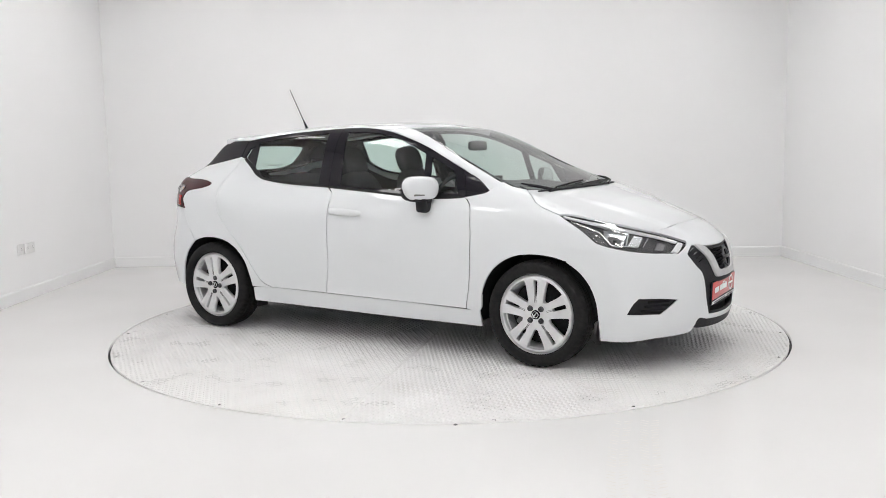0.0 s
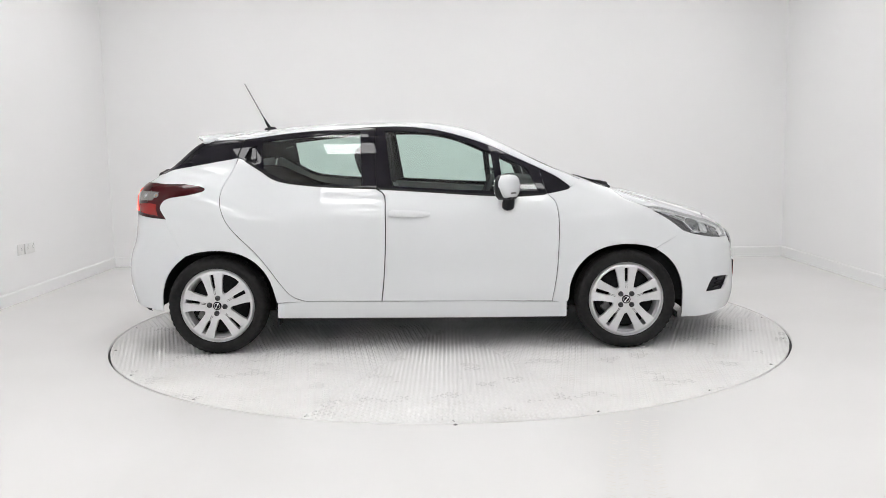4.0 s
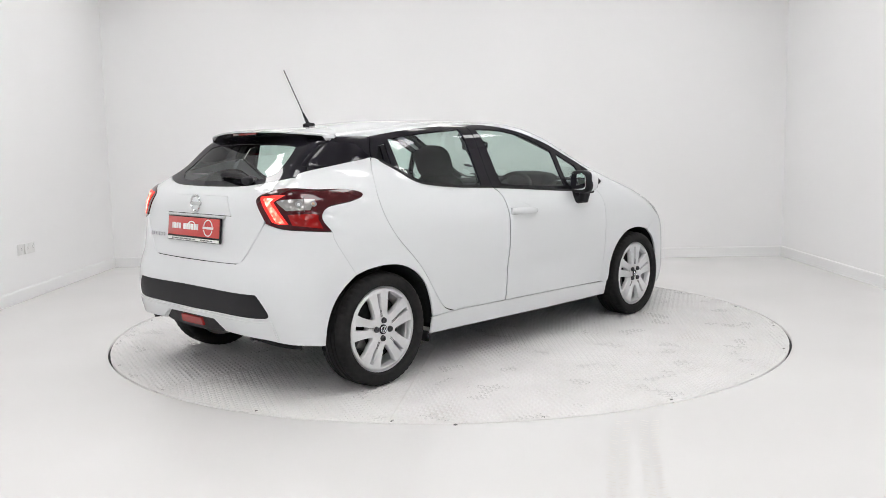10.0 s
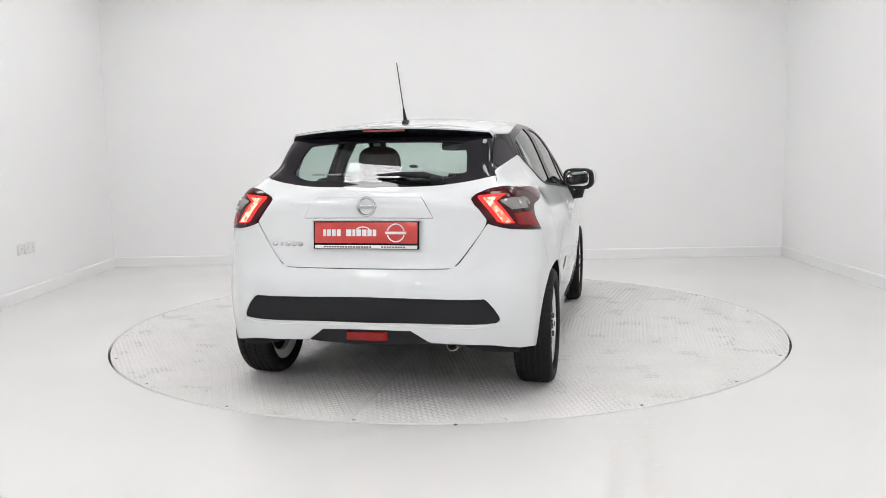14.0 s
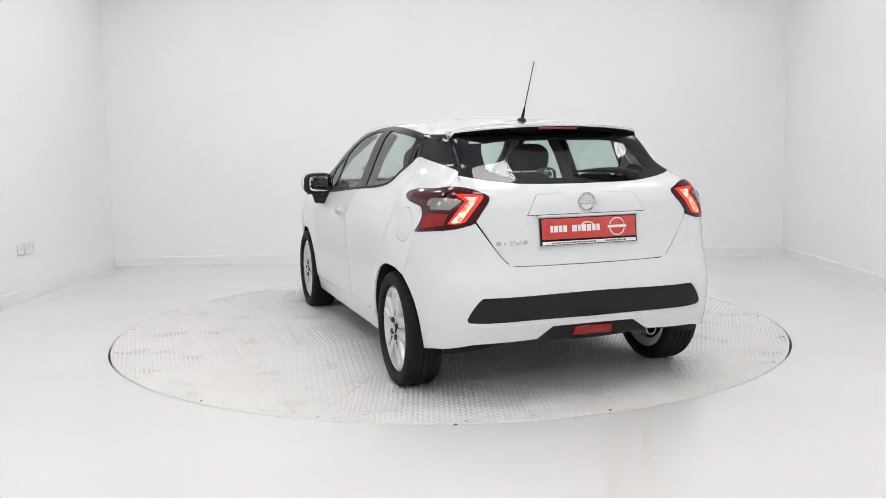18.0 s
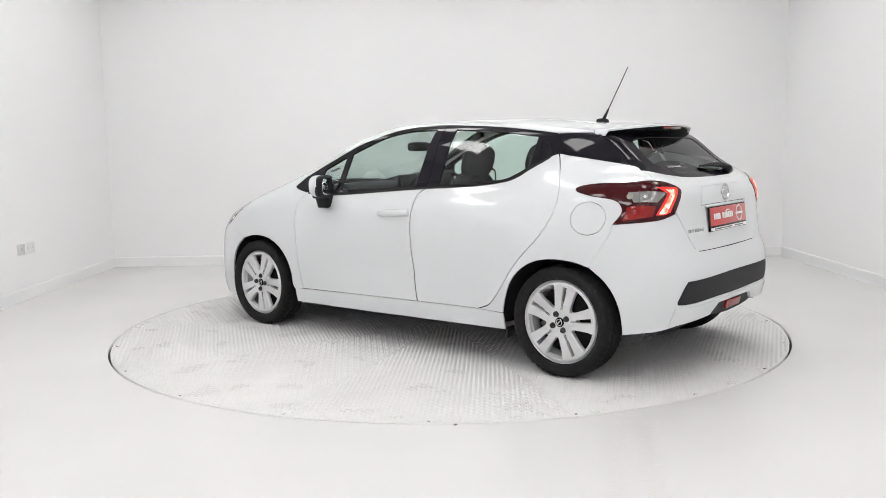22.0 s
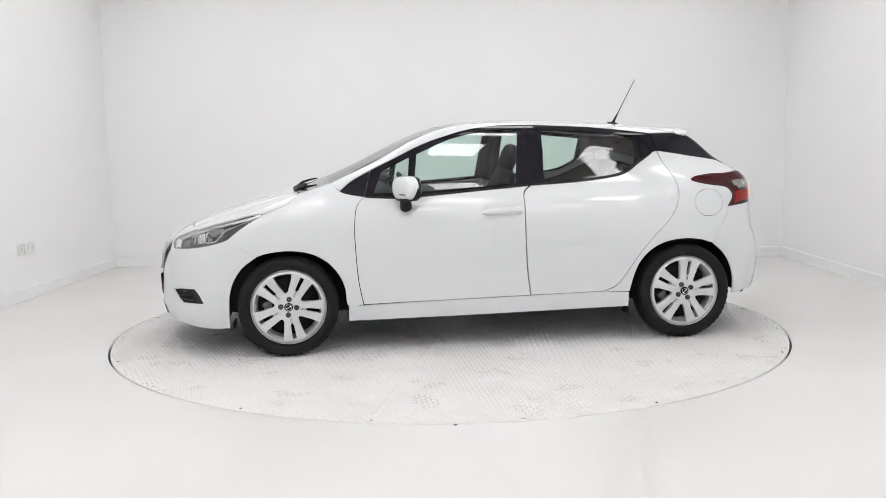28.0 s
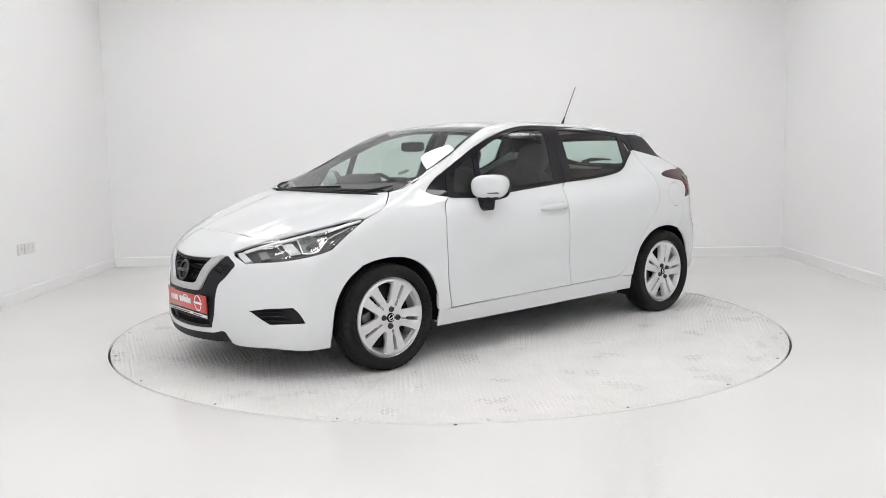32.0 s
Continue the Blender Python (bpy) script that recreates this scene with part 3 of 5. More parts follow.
def door_side(s):
    side = lambda pts: sides(S, s, pts)
    # front door with its handle cup
    cup_c = (1.215, .855)
    cup = np.array(side([(cup_c[0] + .062 * math.cos(a), cup_c[1] + .048 * math.sin(a)) for a in np.linspace(0, 2 * math.pi, 24, endpoint=False)]))
    front = smooth_path(side(F_GAP), side([(1.55, .310), (1.018, .318)]), side(B_GAP[::-1][1:]), side([(1.34, .9867), (1.51, .9734), (1.72, .9585), (1.86, .954), (2.048, .9626)]))
    fd = sheet("front_door", "flank", front, car_white, car, "white front door with pull handle", holes=[cup], gap=.0034, depth=.020)
    rear = smooth_path(side(B_GAP[1:]), side([(.75, .322), (.55, .324)]), side(R_GAP[::-1][1:]), side(BELT[::-1][1:7]))
    rd = sheet("rear_door", "flank", rear, car_white, car, "white rear door with hidden pillar handle", gap=.0034, depth=.020)
    # the handle
    bowl = lambda uv: -.018 * np.clip(1 - ((uv[:, 0] - cup_c[0]) / .062) ** 2 - ((uv[:, 1] - np.mean(flat_flank(cup)[:, 1])) / .046) ** 2, 0, 1) - .001
    sheet("handle_cup", "flank", cup, car_white, fd, step=.012, depth=0, gap=-.0033, lift=bowl)
    y = abs(S(1.2, .86, s)[1])
    grip = rod([(1.082, s * (y + .004), .862), (1.10, s * (y + .020), .862), (1.16, s * (y + .028), .860), (1.25, s * (y + .027), .857), (1.30, s * (y + .014), .854), (1.322, s * (y + .002), .853)],
               [.017, .022, .023, .021, .017, .011], 12)
    bmesh.ops.scale(grip, vec=(1, .55, 1), space=Matrix.Translation((0, -s * (y + .016), 0)), verts=grip.verts)
    part("handle", grip, car_white, fd, "white pull handle")
    part("lock_cover", box(.048, .015, .045, .005, at=(1.094, s * (y + .008), .8625)), car_white, fd)
    part("lock", spin([(0, .0185), (.0062, .0185), (.0075, .0145)], 14), sign_grey, fd, m=pose(1.090, s * y, .8625, 0, 0, 0 if s > 0 else 180))
    # window frames in black, with glass
    split = (.985, 1.3945)
    f_glass = smooth_path(side([(1.23, 1.3611), (1.37, 1.3398), (1.51, 1.3016), (1.705, 1.2183)]), side([(1.738, .9873)]), side([(1.51, .9975), (1.092, 1.0258)]), side([(1.044, 1.3661)]))
    tri = smooth_path(side([(1.93, 1.1165)]), side([(1.988, .9841)]), side([(1.782, .9862)]), side([(1.757, 1.1978)]))
    ff = smooth_path(side([(1.15, 1.393), (1.33, 1.374), (1.51, 1.331), (1.69, 1.269), (1.86, 1.189), (2.0, 1.124)]), side([(2.046, .9627)]), side([(1.86, .954), (1.72, .9585), (1.51, .9734), (1.34, .9867), (1.0, 1.011)]),
                     side([(.987, 1.1475), split]))
    fr = sheet("window_frame", "flank", ff, gloss_black, fd, "gloss black window surround", holes=[f_glass, tri], gap=.0018, lift=-.001)
    sheet("window_glass", "flank", f_glass, side_glass, fd, "tinted side window glass", gap=-.004, lift=-.006, depth=.004)
    sheet("quarter_light", "flank", tri, side_glass, fd, "small fixed quarter light", gap=-.004, lift=-.006, depth=.004)
    r_glass = smooth_path(side([(.51, 1.336), (.70, 1.3517), (.888, 1.3639)]), side([(.905, 1.0297)]), side([(.65, 1.0452), (.45, 1.0688), (.36, 1.1014), (.29, 1.1439)]), side([(.275, 1.3079)]))
    vent = smooth_path(side([(.243, 1.2857)]), side([(.240, 1.1725)]), side([(.165, 1.2125)]), side([(.195, 1.2709)]))
    rf = smooth_path(side(RAIL[1:4]) + [S(*split, s)], side([(.987, 1.1475), (1.0, 1.011)]), side(BELT[7:]), side([(.16, 1.3269)]))
    rr = sheet("window_frame", "flank", rf, gloss_black, rd, "gloss black window surround", holes=[r_glass, vent], gap=.0018, lift=-.001)
    sheet("window_glass", "flank", r_glass, side_glass, rd, "tinted side window glass", gap=-.004, lift=-.006, depth=.004)
    sheet("pull_recess", "flank", vent, lining_black, rd, "recessed black pillar handle", gap=-.002, lift=-.018, depth=.0)
    sheet("pull_flap", "flank", smooth_path(side([(.238, 1.279)]), side([(.236, 1.1763)]), side([(.205, 1.1935)]), side([(.21, 1.2711)])), gloss_black, rd, gap=0, lift=-.004, step=.012)
    # the fixed black corner ahead of the front door
    sheet("corner_trim", "flank", smooth_path(side([(2.11, 1.067), (2.175, 1.020), (2.192, 1.003)]), side([(2.17, .988), (2.048, .9626)]), side([(2.0, 1.124)])), gloss_black, car, "black mirror corner trim", lift=-.001, step=.02)
    # black seal strip along the belt
    sheet("belt_strip", "flank", smooth_path(side([(1.86, .9602), (1.72, .9648), (1.51, .9797), (1.34, .9929), (1.005, 1.017)]), side([(1.004, 1.005)]), side([(1.34, .9807), (1.51, .9674), (1.72, .9525), (1.86, .948), (2.03, .9564)]), side([(2.03, .9686)])),
          rubber_seal, fd, "black rubber belt strip", lift=.003, gap=0, step=.02, depth=.008)
    sheet("belt_strip", "flank", smooth_path(side([(.66, 1.0364), (.44, 1.063), (.355, 1.0909), (.285, 1.1362), (.17, 1.1994)]), side([(.165, 1.1894)]), side([(.275, 1.1243), (.345, 1.0791), (.44, 1.0502), (.66, 1.0245), (.99, 1.006)]), side([(.99, 1.017)])),
          rubber_seal, rd, "black rubber belt strip", lift=.003, gap=0, step=.02, depth=.008)


def flank_panels(s):
    side = lambda pts: sides(S, s, pts)
    # sill
    sheet("sill", "flank", smooth_path(side([(1.0, .321), (.56, .327), (.372, .318)]), side([(.368, .215)]), side([(1.2, .203), (2.165, .195)]), side([(2.163, .298)]), side([(1.6, .313)])), car_white, car, "white painted sill", gap=.0042, lift=-.004)
    # rear quarter
    tail_edge = [S(-.30, .848, s), S(-.338, .905, s), S(-.332, .940, s), S(-.29, .972, s), S(-.16, .992, s), S(-.075, 1.012, s), S(-.06, 1.028, s)]
    tail_top = [S(-.10, 1.043, s), S(-.20, 1.055, s), S(-.33, 1.058, s), R(s * .60, 1.062)]
    qb = [R(s * .585, 1.13), P3(-.337, s * .600, 1.143)]
    quarter = smooth_path(side(R_GAP[1:]), side([(.372, .319)]), side([(x, z) for x, z in R_ARCH[::-1] if x > -.15 and z > .3]) + [S(-.178, .617, s)], side([(-.285, .79), (-.30, .848)]), tail_edge[1:], tail_top[:-1], [tail_top[-1]],
                          [R(s * .602, 1.116)], side([(-.325, 1.136), (-.265, 1.150), (-.19, 1.162), (-.114, 1.174), (-.015, 1.190), (.06, 1.201), (.12, 1.2123)]))
    cap_c = (-.162, .875)
    holes = []
    if s > 0:
        cap = np.array(side([(cap_c[0] + .098 * math.cos(a), cap_c[1] + .086 * math.sin(a)) for a in np.linspace(0, 2 * math.pi, 36, endpoint=False)]))
        holes = [cap]
    qp = sheet("rear_quarter_panel", "flank", quarter, car_white, car, "white rear quarter panel over the wheel arch", holes=holes, gap=.0018)
    if s > 0:
        sheet("fuel_flap", "flank", cap, car_white, qp, "round white fuel filler flap", gap=.0016)
    # black pillar panel behind the rear door
    sheet("pillar_panel", "flank", smooth_path(side([(.06, 1.199), (-.015, 1.188), (-.114, 1.172), (-.19, 1.160), (-.280, 1.146)]), side([(-.245, 1.190), (-.155, 1.266), (-.035, 1.3255)]), side([(.03, 1.3255), (.155, 1.3249)]), side([(.115, 1.2091)])), gloss_black, car, "gloss black rear pillar panel", lift=-.001)
    seam = side([(-.285, 1.145), (-.247, 1.190), (-.157, 1.266), (-.037, 1.327)])
    ahead, behind = [p + P3(.012, 0, .002) for p in seam], [p - P3(.012, 0, -.002) for p in seam]
    sheet("pillar_backing", "flank", smooth_path(side([(.19, 1.325)]), side([(.14, 1.200)]), side([(.095, 1.188)]), side([(.135, 1.325)])), lining_black, car, lift=-.010, gap=0, depth=0, step=.01)
    sheet("pillar_backing", "flank", smooth_path(ahead[1:], behind[::-1], [ahead[0]]), lining_black, car, lift=-.010, gap=0, depth=0, step=.01)
    # front wing
    arch = [(x, z) for x, z in F_ARCH if z > .30 and x < 2.70]
    wing = smooth_path(side([(2.163, .299)] + arch[1:] + [(2.700, .620)]), side([(2.885, .718)]), side([(2.80, .785), (2.72, .835), (2.655, .873)]),
                       [S(2.60, .893, s), S(2.55, .912, s), S(2.50, .94, s), P3(2.455, s * .728, .972), P3(2.395, s * .66, 1.003)],
                       [P3(2.385, s * .665, 1.005), P3(2.33, s * .700, 1.018), T(2.26, s * .695)], side([(2.215, 1.02)]), side([(2.17, .988), (2.0505, .9633)]), side(F_GAP[1:]))
    sheet("front_wing", "flank", wing, car_white, car, "white front wing over the wheel arch", step=.025, gap=.0016, depth=.020)
    for a, b in (((2.706, .622), (2.885, .716)), ((-.184, .620), (-.298, .842))):
        strip = np.array([S(a[0] + .012, a[1] - .012, s), S(b[0] + .012, b[1] - .012, s), S(b[0] - .012, b[1] + .012, s), S(a[0] - .012, a[1] + .012, s)]) if a[0] > 1 else np.array([S(a[0] - .012, a[1] - .004, s), S(b[0] - .012, b[1] - .002, s), S(b[0] + .012, b[1] + .002, s), S(a[0] + .012, a[1] + .004, s)])
        sheet("seam_backing", "flank", strip, car_white, car, lift=-.0032, gap=0, depth=0, step=.01)
    # windscreen pillar and roof side, in one white strip
    outer = side(RAIL[::-1])
    sheet("roof_side", "flank", smooth_path(outer[1:], [S(.10, 1.327, s), S(.03, 1.327, s), S(-.035, 1.327, s)], [T(-.024, s * .500), T(.006, s * .485)], [T(.25, s * .498), T(.5, s * .50), T(1.0, s * .50), T(1.30, s * .505), T(1.485, s * .515)],
                                            [T(1.60, s * .555), T(1.745, s * .598), T(1.887, s * .632), T(2.10, s * .668), P3(2.26, s * .695, 1.035)], side([(2.215, 1.02)]), side([(2.195, 1.003)])),
          car_white, car, "white windscreen pillar and roof side", gap=.001, step=.025)


for s in (1, -1):
    door_side(s)
    flank_panels(s)

# roof, windscreen, bonnet
BOTH = lambda pts, fn: [fn(x, y) for x, y in pts] + [fn(x, -y) for x, y in pts[::-1]]
sheet("roof", "top", smooth_path([T(.25, .497), T(.5, .499), T(1.0, .499), T(1.30, .504), T(1.485, .514)], [T(1.505, .3), T(1.515, 0), T(1.505, -.3), T(1.485, -.514)], [T(1.30, -.504), T(1.0, -.499), T(.5, -.499), T(.25, -.497), T(.008, -.484)],
                                 [T(.124, -.3), T(.19, 0), T(.124, .3), T(.008, .484)]), car_white, car, "white painted roof", gap=.0012)
screen = smooth_path([T(1.60, .557), T(1.745, .60), T(1.887, .634), T(2.10, .670), P3(2.26, .698, 1.035)], [P3(2.34, .700, 1.015), T(2.385, .66)],
                     [T(2.43, .45), T(2.455, .2), T(2.462, 0), T(2.455, -.2), T(2.43, -.45), T(2.385, -.66)], [P3(2.34, -.700, 1.015), P3(2.26, -.698, 1.035)],
                     [T(2.10, -.670), T(1.887, -.634), T(1.745, -.60), T(1.60, -.557), T(1.487, -.514)], [T(1.507, -.3), T(1.517, 0), T(1.507, .3), T(1.487, .514)])
inner = flat_top(screen)
core = inset(even(inner, .03), .045)
windscreen = sheet("windscreen", "top", screen, screen_glass, car, "laminated windscreen glass with black border", lift=-.002, depth=.006)
core3 = wrap_top(core)[0]
sheet("windscreen_border", "top", screen, gloss_black, windscreen, "black ceramic border", holes=[core3], lift=-.009, depth=0, gap=.001)
bonnet = smooth_path([T(2.445, .45), T(2.47, .2), T(2.477, 0), T(2.47, -.2), T(2.445, -.45), P3(2.397, -.658, 1.003)],
                     [P3(2.455, -.7275, .972), S(2.50, .9405, -1), S(2.55, .9125, -1), S(2.60, .894, -1), S(2.655, .875, -1)],
                     [P3(2.79, -.712, .857), P3(2.945, -.601, .815), P3(3.075, -.512, .776)], [P3(3.092, -.490, .774), T(3.118, -.36), T(3.142, -.18), T(3.150, 0), T(3.142, .18), T(3.118, .36), P3(3.092, .490, .774)],
                     [P3(3.075, .512, .776), P3(2.945, .601, .815), P3(2.79, .712, .857), S(2.655, .877, 1)], [S(2.60, .895, 1), S(2.55, .9125, 1), S(2.50, .9405, 1), P3(2.455, .7275, .972), P3(2.397, .658, 1.003)])
bn = sheet("bonnet", "top", bonnet, car_white, car, "white bonnet with creased sides", step=.025, gap=.0018)


# ---- nose: bumper, grille, headlights ----
def headlight_line(s):
    return smooth_path([P3(2.79, s * .715, .853), P3(2.945, s * .604, .811), P3(3.09, s * .503, .767), P3(3.235, s * .365, .707)], [N(s * .395, .690), P3(3.236, s * .49, .652)],
                       [N(s * .56, .660), P3(3.12, s * .652, .668), P3(3.033, s * .735, .684), P3(2.94, s * .785, .705), P3(2.885, s * .803, .725)], [P3(2.80, s * .806, .785), P3(2.72, s * .802, .835), P3(2.655, s * .797, .872)], n=6)


GRILLE = [(.345, .688), (.420, .650), (.425, .632), (.378, .572), (.338, .535), (.318, .47), (.305, .36), (.285, .288)]
FOG = [(3.256, .530, .399), (3.185, .632, .415), (3.094, .731, .422), (3.066, .750, .388), (3.038, .763, .334), (3.127, .705, .332), (3.190, .634, .327)]
grille_line = smooth_path([N(y, z) for y, z in GRILLE[:3]], [N(y, z) for y, z in GRILLE[3:]], [N(.15, .278), N(0, .275), N(-.15, .278), N(-GRILLE[-1][0], GRILLE[-1][1])], [N(-y, z) for y, z in GRILLE[::-1][1:6]],
                          [N(-y, z) for y, z in GRILLE[2::-1]], [N(-.2, .672), N(0, .666), N(.2, .672), N(.345, .688)])


def fog_line(s):
    q = [P3(x, s * y, z) for x, y, z in FOG]
    return smooth_path(q[1:3], q[3:5], q[5:], q[:1])


arch_front = [(x, z) for x, z in F_ARCH[::-1] if x > 2.70]
nose_low = [N(.30, .262), N(.375, .276), N(.405, .232), P3(3.281, .442, .200), P3(3.131, .670, .190), S(2.885, .176, 1)]


def bumper_half(s):
    m = lambda p: np.array((p[0], s * p[1], p[2]))
    hl = [P3(3.236, .49, .652), N(.56, .658), P3(3.12, .652, .666), P3(3.033, .735, .682), P3(2.94, .785, .703), P3(2.885, .803, .722)]
    return ([m(p) for p in [P3(3.077, .511, .774)]], [m(p) for p in [P3(3.16, .437, .742), P3(3.236, .362, .708)]], [m(p) for p in [N(.395, .688), hl[0]]], [m(p) for p in hl[1:]], [m(p) for p in [S(2.703, .620, 1)]],
            [m(p) for p in sides(S, 1, [(x, z) for x, z in arch_arc(2.526, 58, 0, 7)]) + [S(2.884, .178, 1)]], [m(p) for p in nose_low[::-1][1:]])


hf = bumper_half(1)
hb = [seg[::-1] for seg in bumper_half(-1)[::-1]]
segs = list(hf) + [[N(.15, .253), N(0, .250), N(-.15, .253), N(-.30, .262)]]
for k, seg in enumerate(hb):
    segs.append(seg[1:] + (hb[k + 1][:1] if k + 1 < len(hb) else []))
segs = [seg for seg in segs if seg]
segs.append([P3(3.094, -.490, .773), T(3.120, -.36), T(3.144, -.18), T(3.152, 0), T(3.144, .18), T(3.120, .36), P3(3.094, .490, .773), P3(3.077, .511, .774)])
bumper_line = smooth_path(*segs, n=6)
fb = sheet("front_bumper", "nose", bumper_line, car_white, car, "white front bumper", holes=[grille_line, fog_line(1), fog_line(-1)], step=.022, gap=.0006)

# grille: dark frame, chrome V, slats, badge
grille = sheet("grille", "nose", grille_line, trim_black, fb, "black front grille with chrome V", gap=.001, lift=-.006, step=.02,
               holes=[smooth_path([N(.245, .660), N(.17, .560)], [N(.13, .520), N(0, .514), N(-.13, .520), N(-.17, .560)], [N(-.245, .660)], [N(0, .655), N(.245, .660)]),
                      smooth_path([N(.262, .455), N(.262, .325)], [N(.24, .300), N(0, .290), N(-.24, .300), N(-.262, .325)], [N(-.262, .455)], [N(0, .458), N(.262, .455)])])
sheet("grille_backing", "nose", smooth_path([N(.30, .66), N(.28, .24)], [N(0, .225), N(-.28, .24)], [N(-.30, .66)], [N(.30, .66)]), lining_black, grille, lift=-.045, depth=0, gap=0)
for s in (1, -1):
    v = smooth_path([N(s * .320, .682), N(s * .252, .590), N(s * .200, .506)], [N(s * .175, .490), N(s * .10, .487), N(0, .486)], [N(0, .521)], [N(s * .11, .524), N(s * .152, .534)], [N(s * .200, .606), N(s * .248, .668)])
    sheet("chrome_wing", "nose", v, grille_silver, grille, "satin silver V trim", lift=.008, gap=0, step=.015, depth=.016)
    for k in range(4):
        y0, z0 = s * (.365 - .018 * k), .662 - .020 * k
        part("slat", rod([N(y0 + s * .03, z0 - .008) + P3(-.004, 0, 0), N(y0 - s * .015, z0 + .006) + P3(-.004, 0, 0)], .0035, 6), gloss_black, grille)
for k in range(6):
    z = .645 - .02 * k
    w = .23 - .018 * k
    part("slat", rod([N(y, z) + P3(-.022, 0, 0) for y in np.linspace(-w, w, 7)], .004, 6), gloss_black, grille)
for k in range(4):
    z = .325 + .03 * k
    part("slat", rod([N(y, z) + P3(-.03, 0, 0) for y in np.linspace(-.25, .25, 7)], .005, 6), trim_black, grille)
badge_c = N(0, .590)
part("badge", spin([(.046, -.006), (.052, 0), (.058, 0), (.062, -.006)], 40), dark_badge, grille, "round dark metal badge ring", m=pose(badge_c[0] + .008, 0, badge_c[2], 0, -16, 0) @ pose(0, 0, 0, 0, 0, -90))
part("badge_bar", box(.008, .13, .017, .003, at=(0, 0, 0)), dark_badge, grille, m=pose(badge_c[0] + .008, 0, badge_c[2], 0, -16, 0))
part("badge_back", spin([(0, -.006), (.06, -.006)], 32), gloss_black, grille, m=pose(badge_c[0] + .004, 0, badge_c[2], 0, -16, 0) @ pose(0, 0, 0, 0, 0, -90))
# lower lip
lip = smooth_path([N(.30, .265), N(.38, .280), N(.412, .232)], [N(.37, .218), N(.30, .212), N(.15, .206), N(0, .204), N(-.15, .206), N(-.30, .212), N(-.37, .218)], [N(-.412, .232), N(-.38, .280), N(-.30, .265)], [N(-.15, .256), N(0, .253), N(.15, .256), N(.30, .265)])
sheet("front_lip", "nose", lip, trim_black, fb, "black lower lip", lift=-.003, gap=0, step=.02, depth=.03)
for s in (1, -1):
    fg = fog_line(s)
    pocket = sheet("fog_recess", "nose", fg, trim_black, fb, "black fog lamp blank", gap=-.002, lift=-.022, step=.02, depth=0)
    for k in range(3):
        z = .352 + .022 * k
        pts = [wrap_nose(flat_nose(np.array([P3(3.19 - .03 * u + .02 * k - .01, s * (.64 + .045 * u - .012 * k), z)])))[0][0] for u in (-1.2 + .3 * k, 0, 1, 2)]
        pts = [p - .012 * normals(p[None])[0] for p in pts]
        part("fin", rod(pts, .006, 6), gloss_black, pocket)
    # headlight
    line = headlight_line(s)
    hl = sheet("headlight", "nose", line, lamp_grey, car, "headlight with clear lens and chrome reflectors", lift=-.045, gap=-.002, step=.02, depth=0)
    sheet("lens", "nose", line, clear_lens, hl, "clear plastic lens", lift=.0, gap=.002, step=.02, depth=.05)
    on = lambda *pts: [P3(x, s * y, z) for x, y, z in pts]
    drl = smooth_path(on((3.234, .395, .702), (3.235, .479, .657)), on((3.210, .510, .671)), on((3.211, .422, .713)))
    sheet("daytime_strip", "nose", drl, drl_white, hl, "white daytime running strip", lift=-.008, gap=.001, step=.012, depth=.02)
    up = smooth_path(on((3.204, .418, .720), (3.125, .496, .753), (3.027, .578, .784), (2.932, .644, .811), (2.813, .729, .843), (2.671, .785, .875)), on((2.680, .790, .869)), on((2.823, .741, .836), (2.942, .662, .804), (3.035, .595, .777), (3.131, .508, .746), (3.208, .432, .713)))
    sheet("upper_strip", "nose", up, drl_white, hl, "bright upper light strip", lift=-.010, gap=0, step=.012, depth=.012)
    bowl_line = on((3.004, .638, .782), (2.944, .660, .803), (2.897, .748, .797), (2.915, .769, .762), (2.952, .768, .727), (2.988, .750, .712), (3.013, .728, .716))
    bowl = smooth_path(bowl_line[:3], bowl_line[3:])
    mid = np.mean(flat_nose(bowl), 0)
    dish = lambda uv: -.012 - .045 * np.clip(1 - ((uv[:, 0] - mid[0]) / .075) ** 2 - ((uv[:, 1] - mid[1]) / .062) ** 2, 0, 1)
    refl = sheet("main_reflector", "nose", bowl, lamp_mirror, hl, "chrome main beam reflector", lift=dish, gap=0, step=.008, depth=0)
    c = wrap_nose(mid[None])[0]
    aim = Vector((.82, s * .56, .05)).normalized()
    m = Matrix.Translation(Vector(c[0]) - Vector(normals(c)[0]) * .050) @ aim.to_track_quat("Y", "Z").to_matrix().to_4x4()
    part("bulb", spin([(0, .034), (.007, .032), (.010, .024), (.010, 0)], 16), lamp_grey, refl, "shaded headlight bulb", m=m)
    rim_pts = on((3.004, .650, .779), (3.019, .726, .710), (2.985, .755, .708), (2.952, .773, .717), (2.908, .774, .762), (2.888, .770, .782), (2.840, .778, .803), (2.753, .790, .837))
    part("chrome_edge", rod([p - .009 * normals(p[None])[0] for p in rim_pts], [.004, .005, .005, .004, .004, .004, .003, .002], 8), satin_chrome, hl, "chrome reflector edge")
    sheet("side_reflector", "nose", smooth_path(on((3.072, .595, .756)), on((3.032, .631, .769)), on((3.024, .716, .713)), on((3.072, .672, .703))), lamp_silver, hl, "ribbed silver reflector", lift=-.016, gap=.001, step=.012, depth=.01)
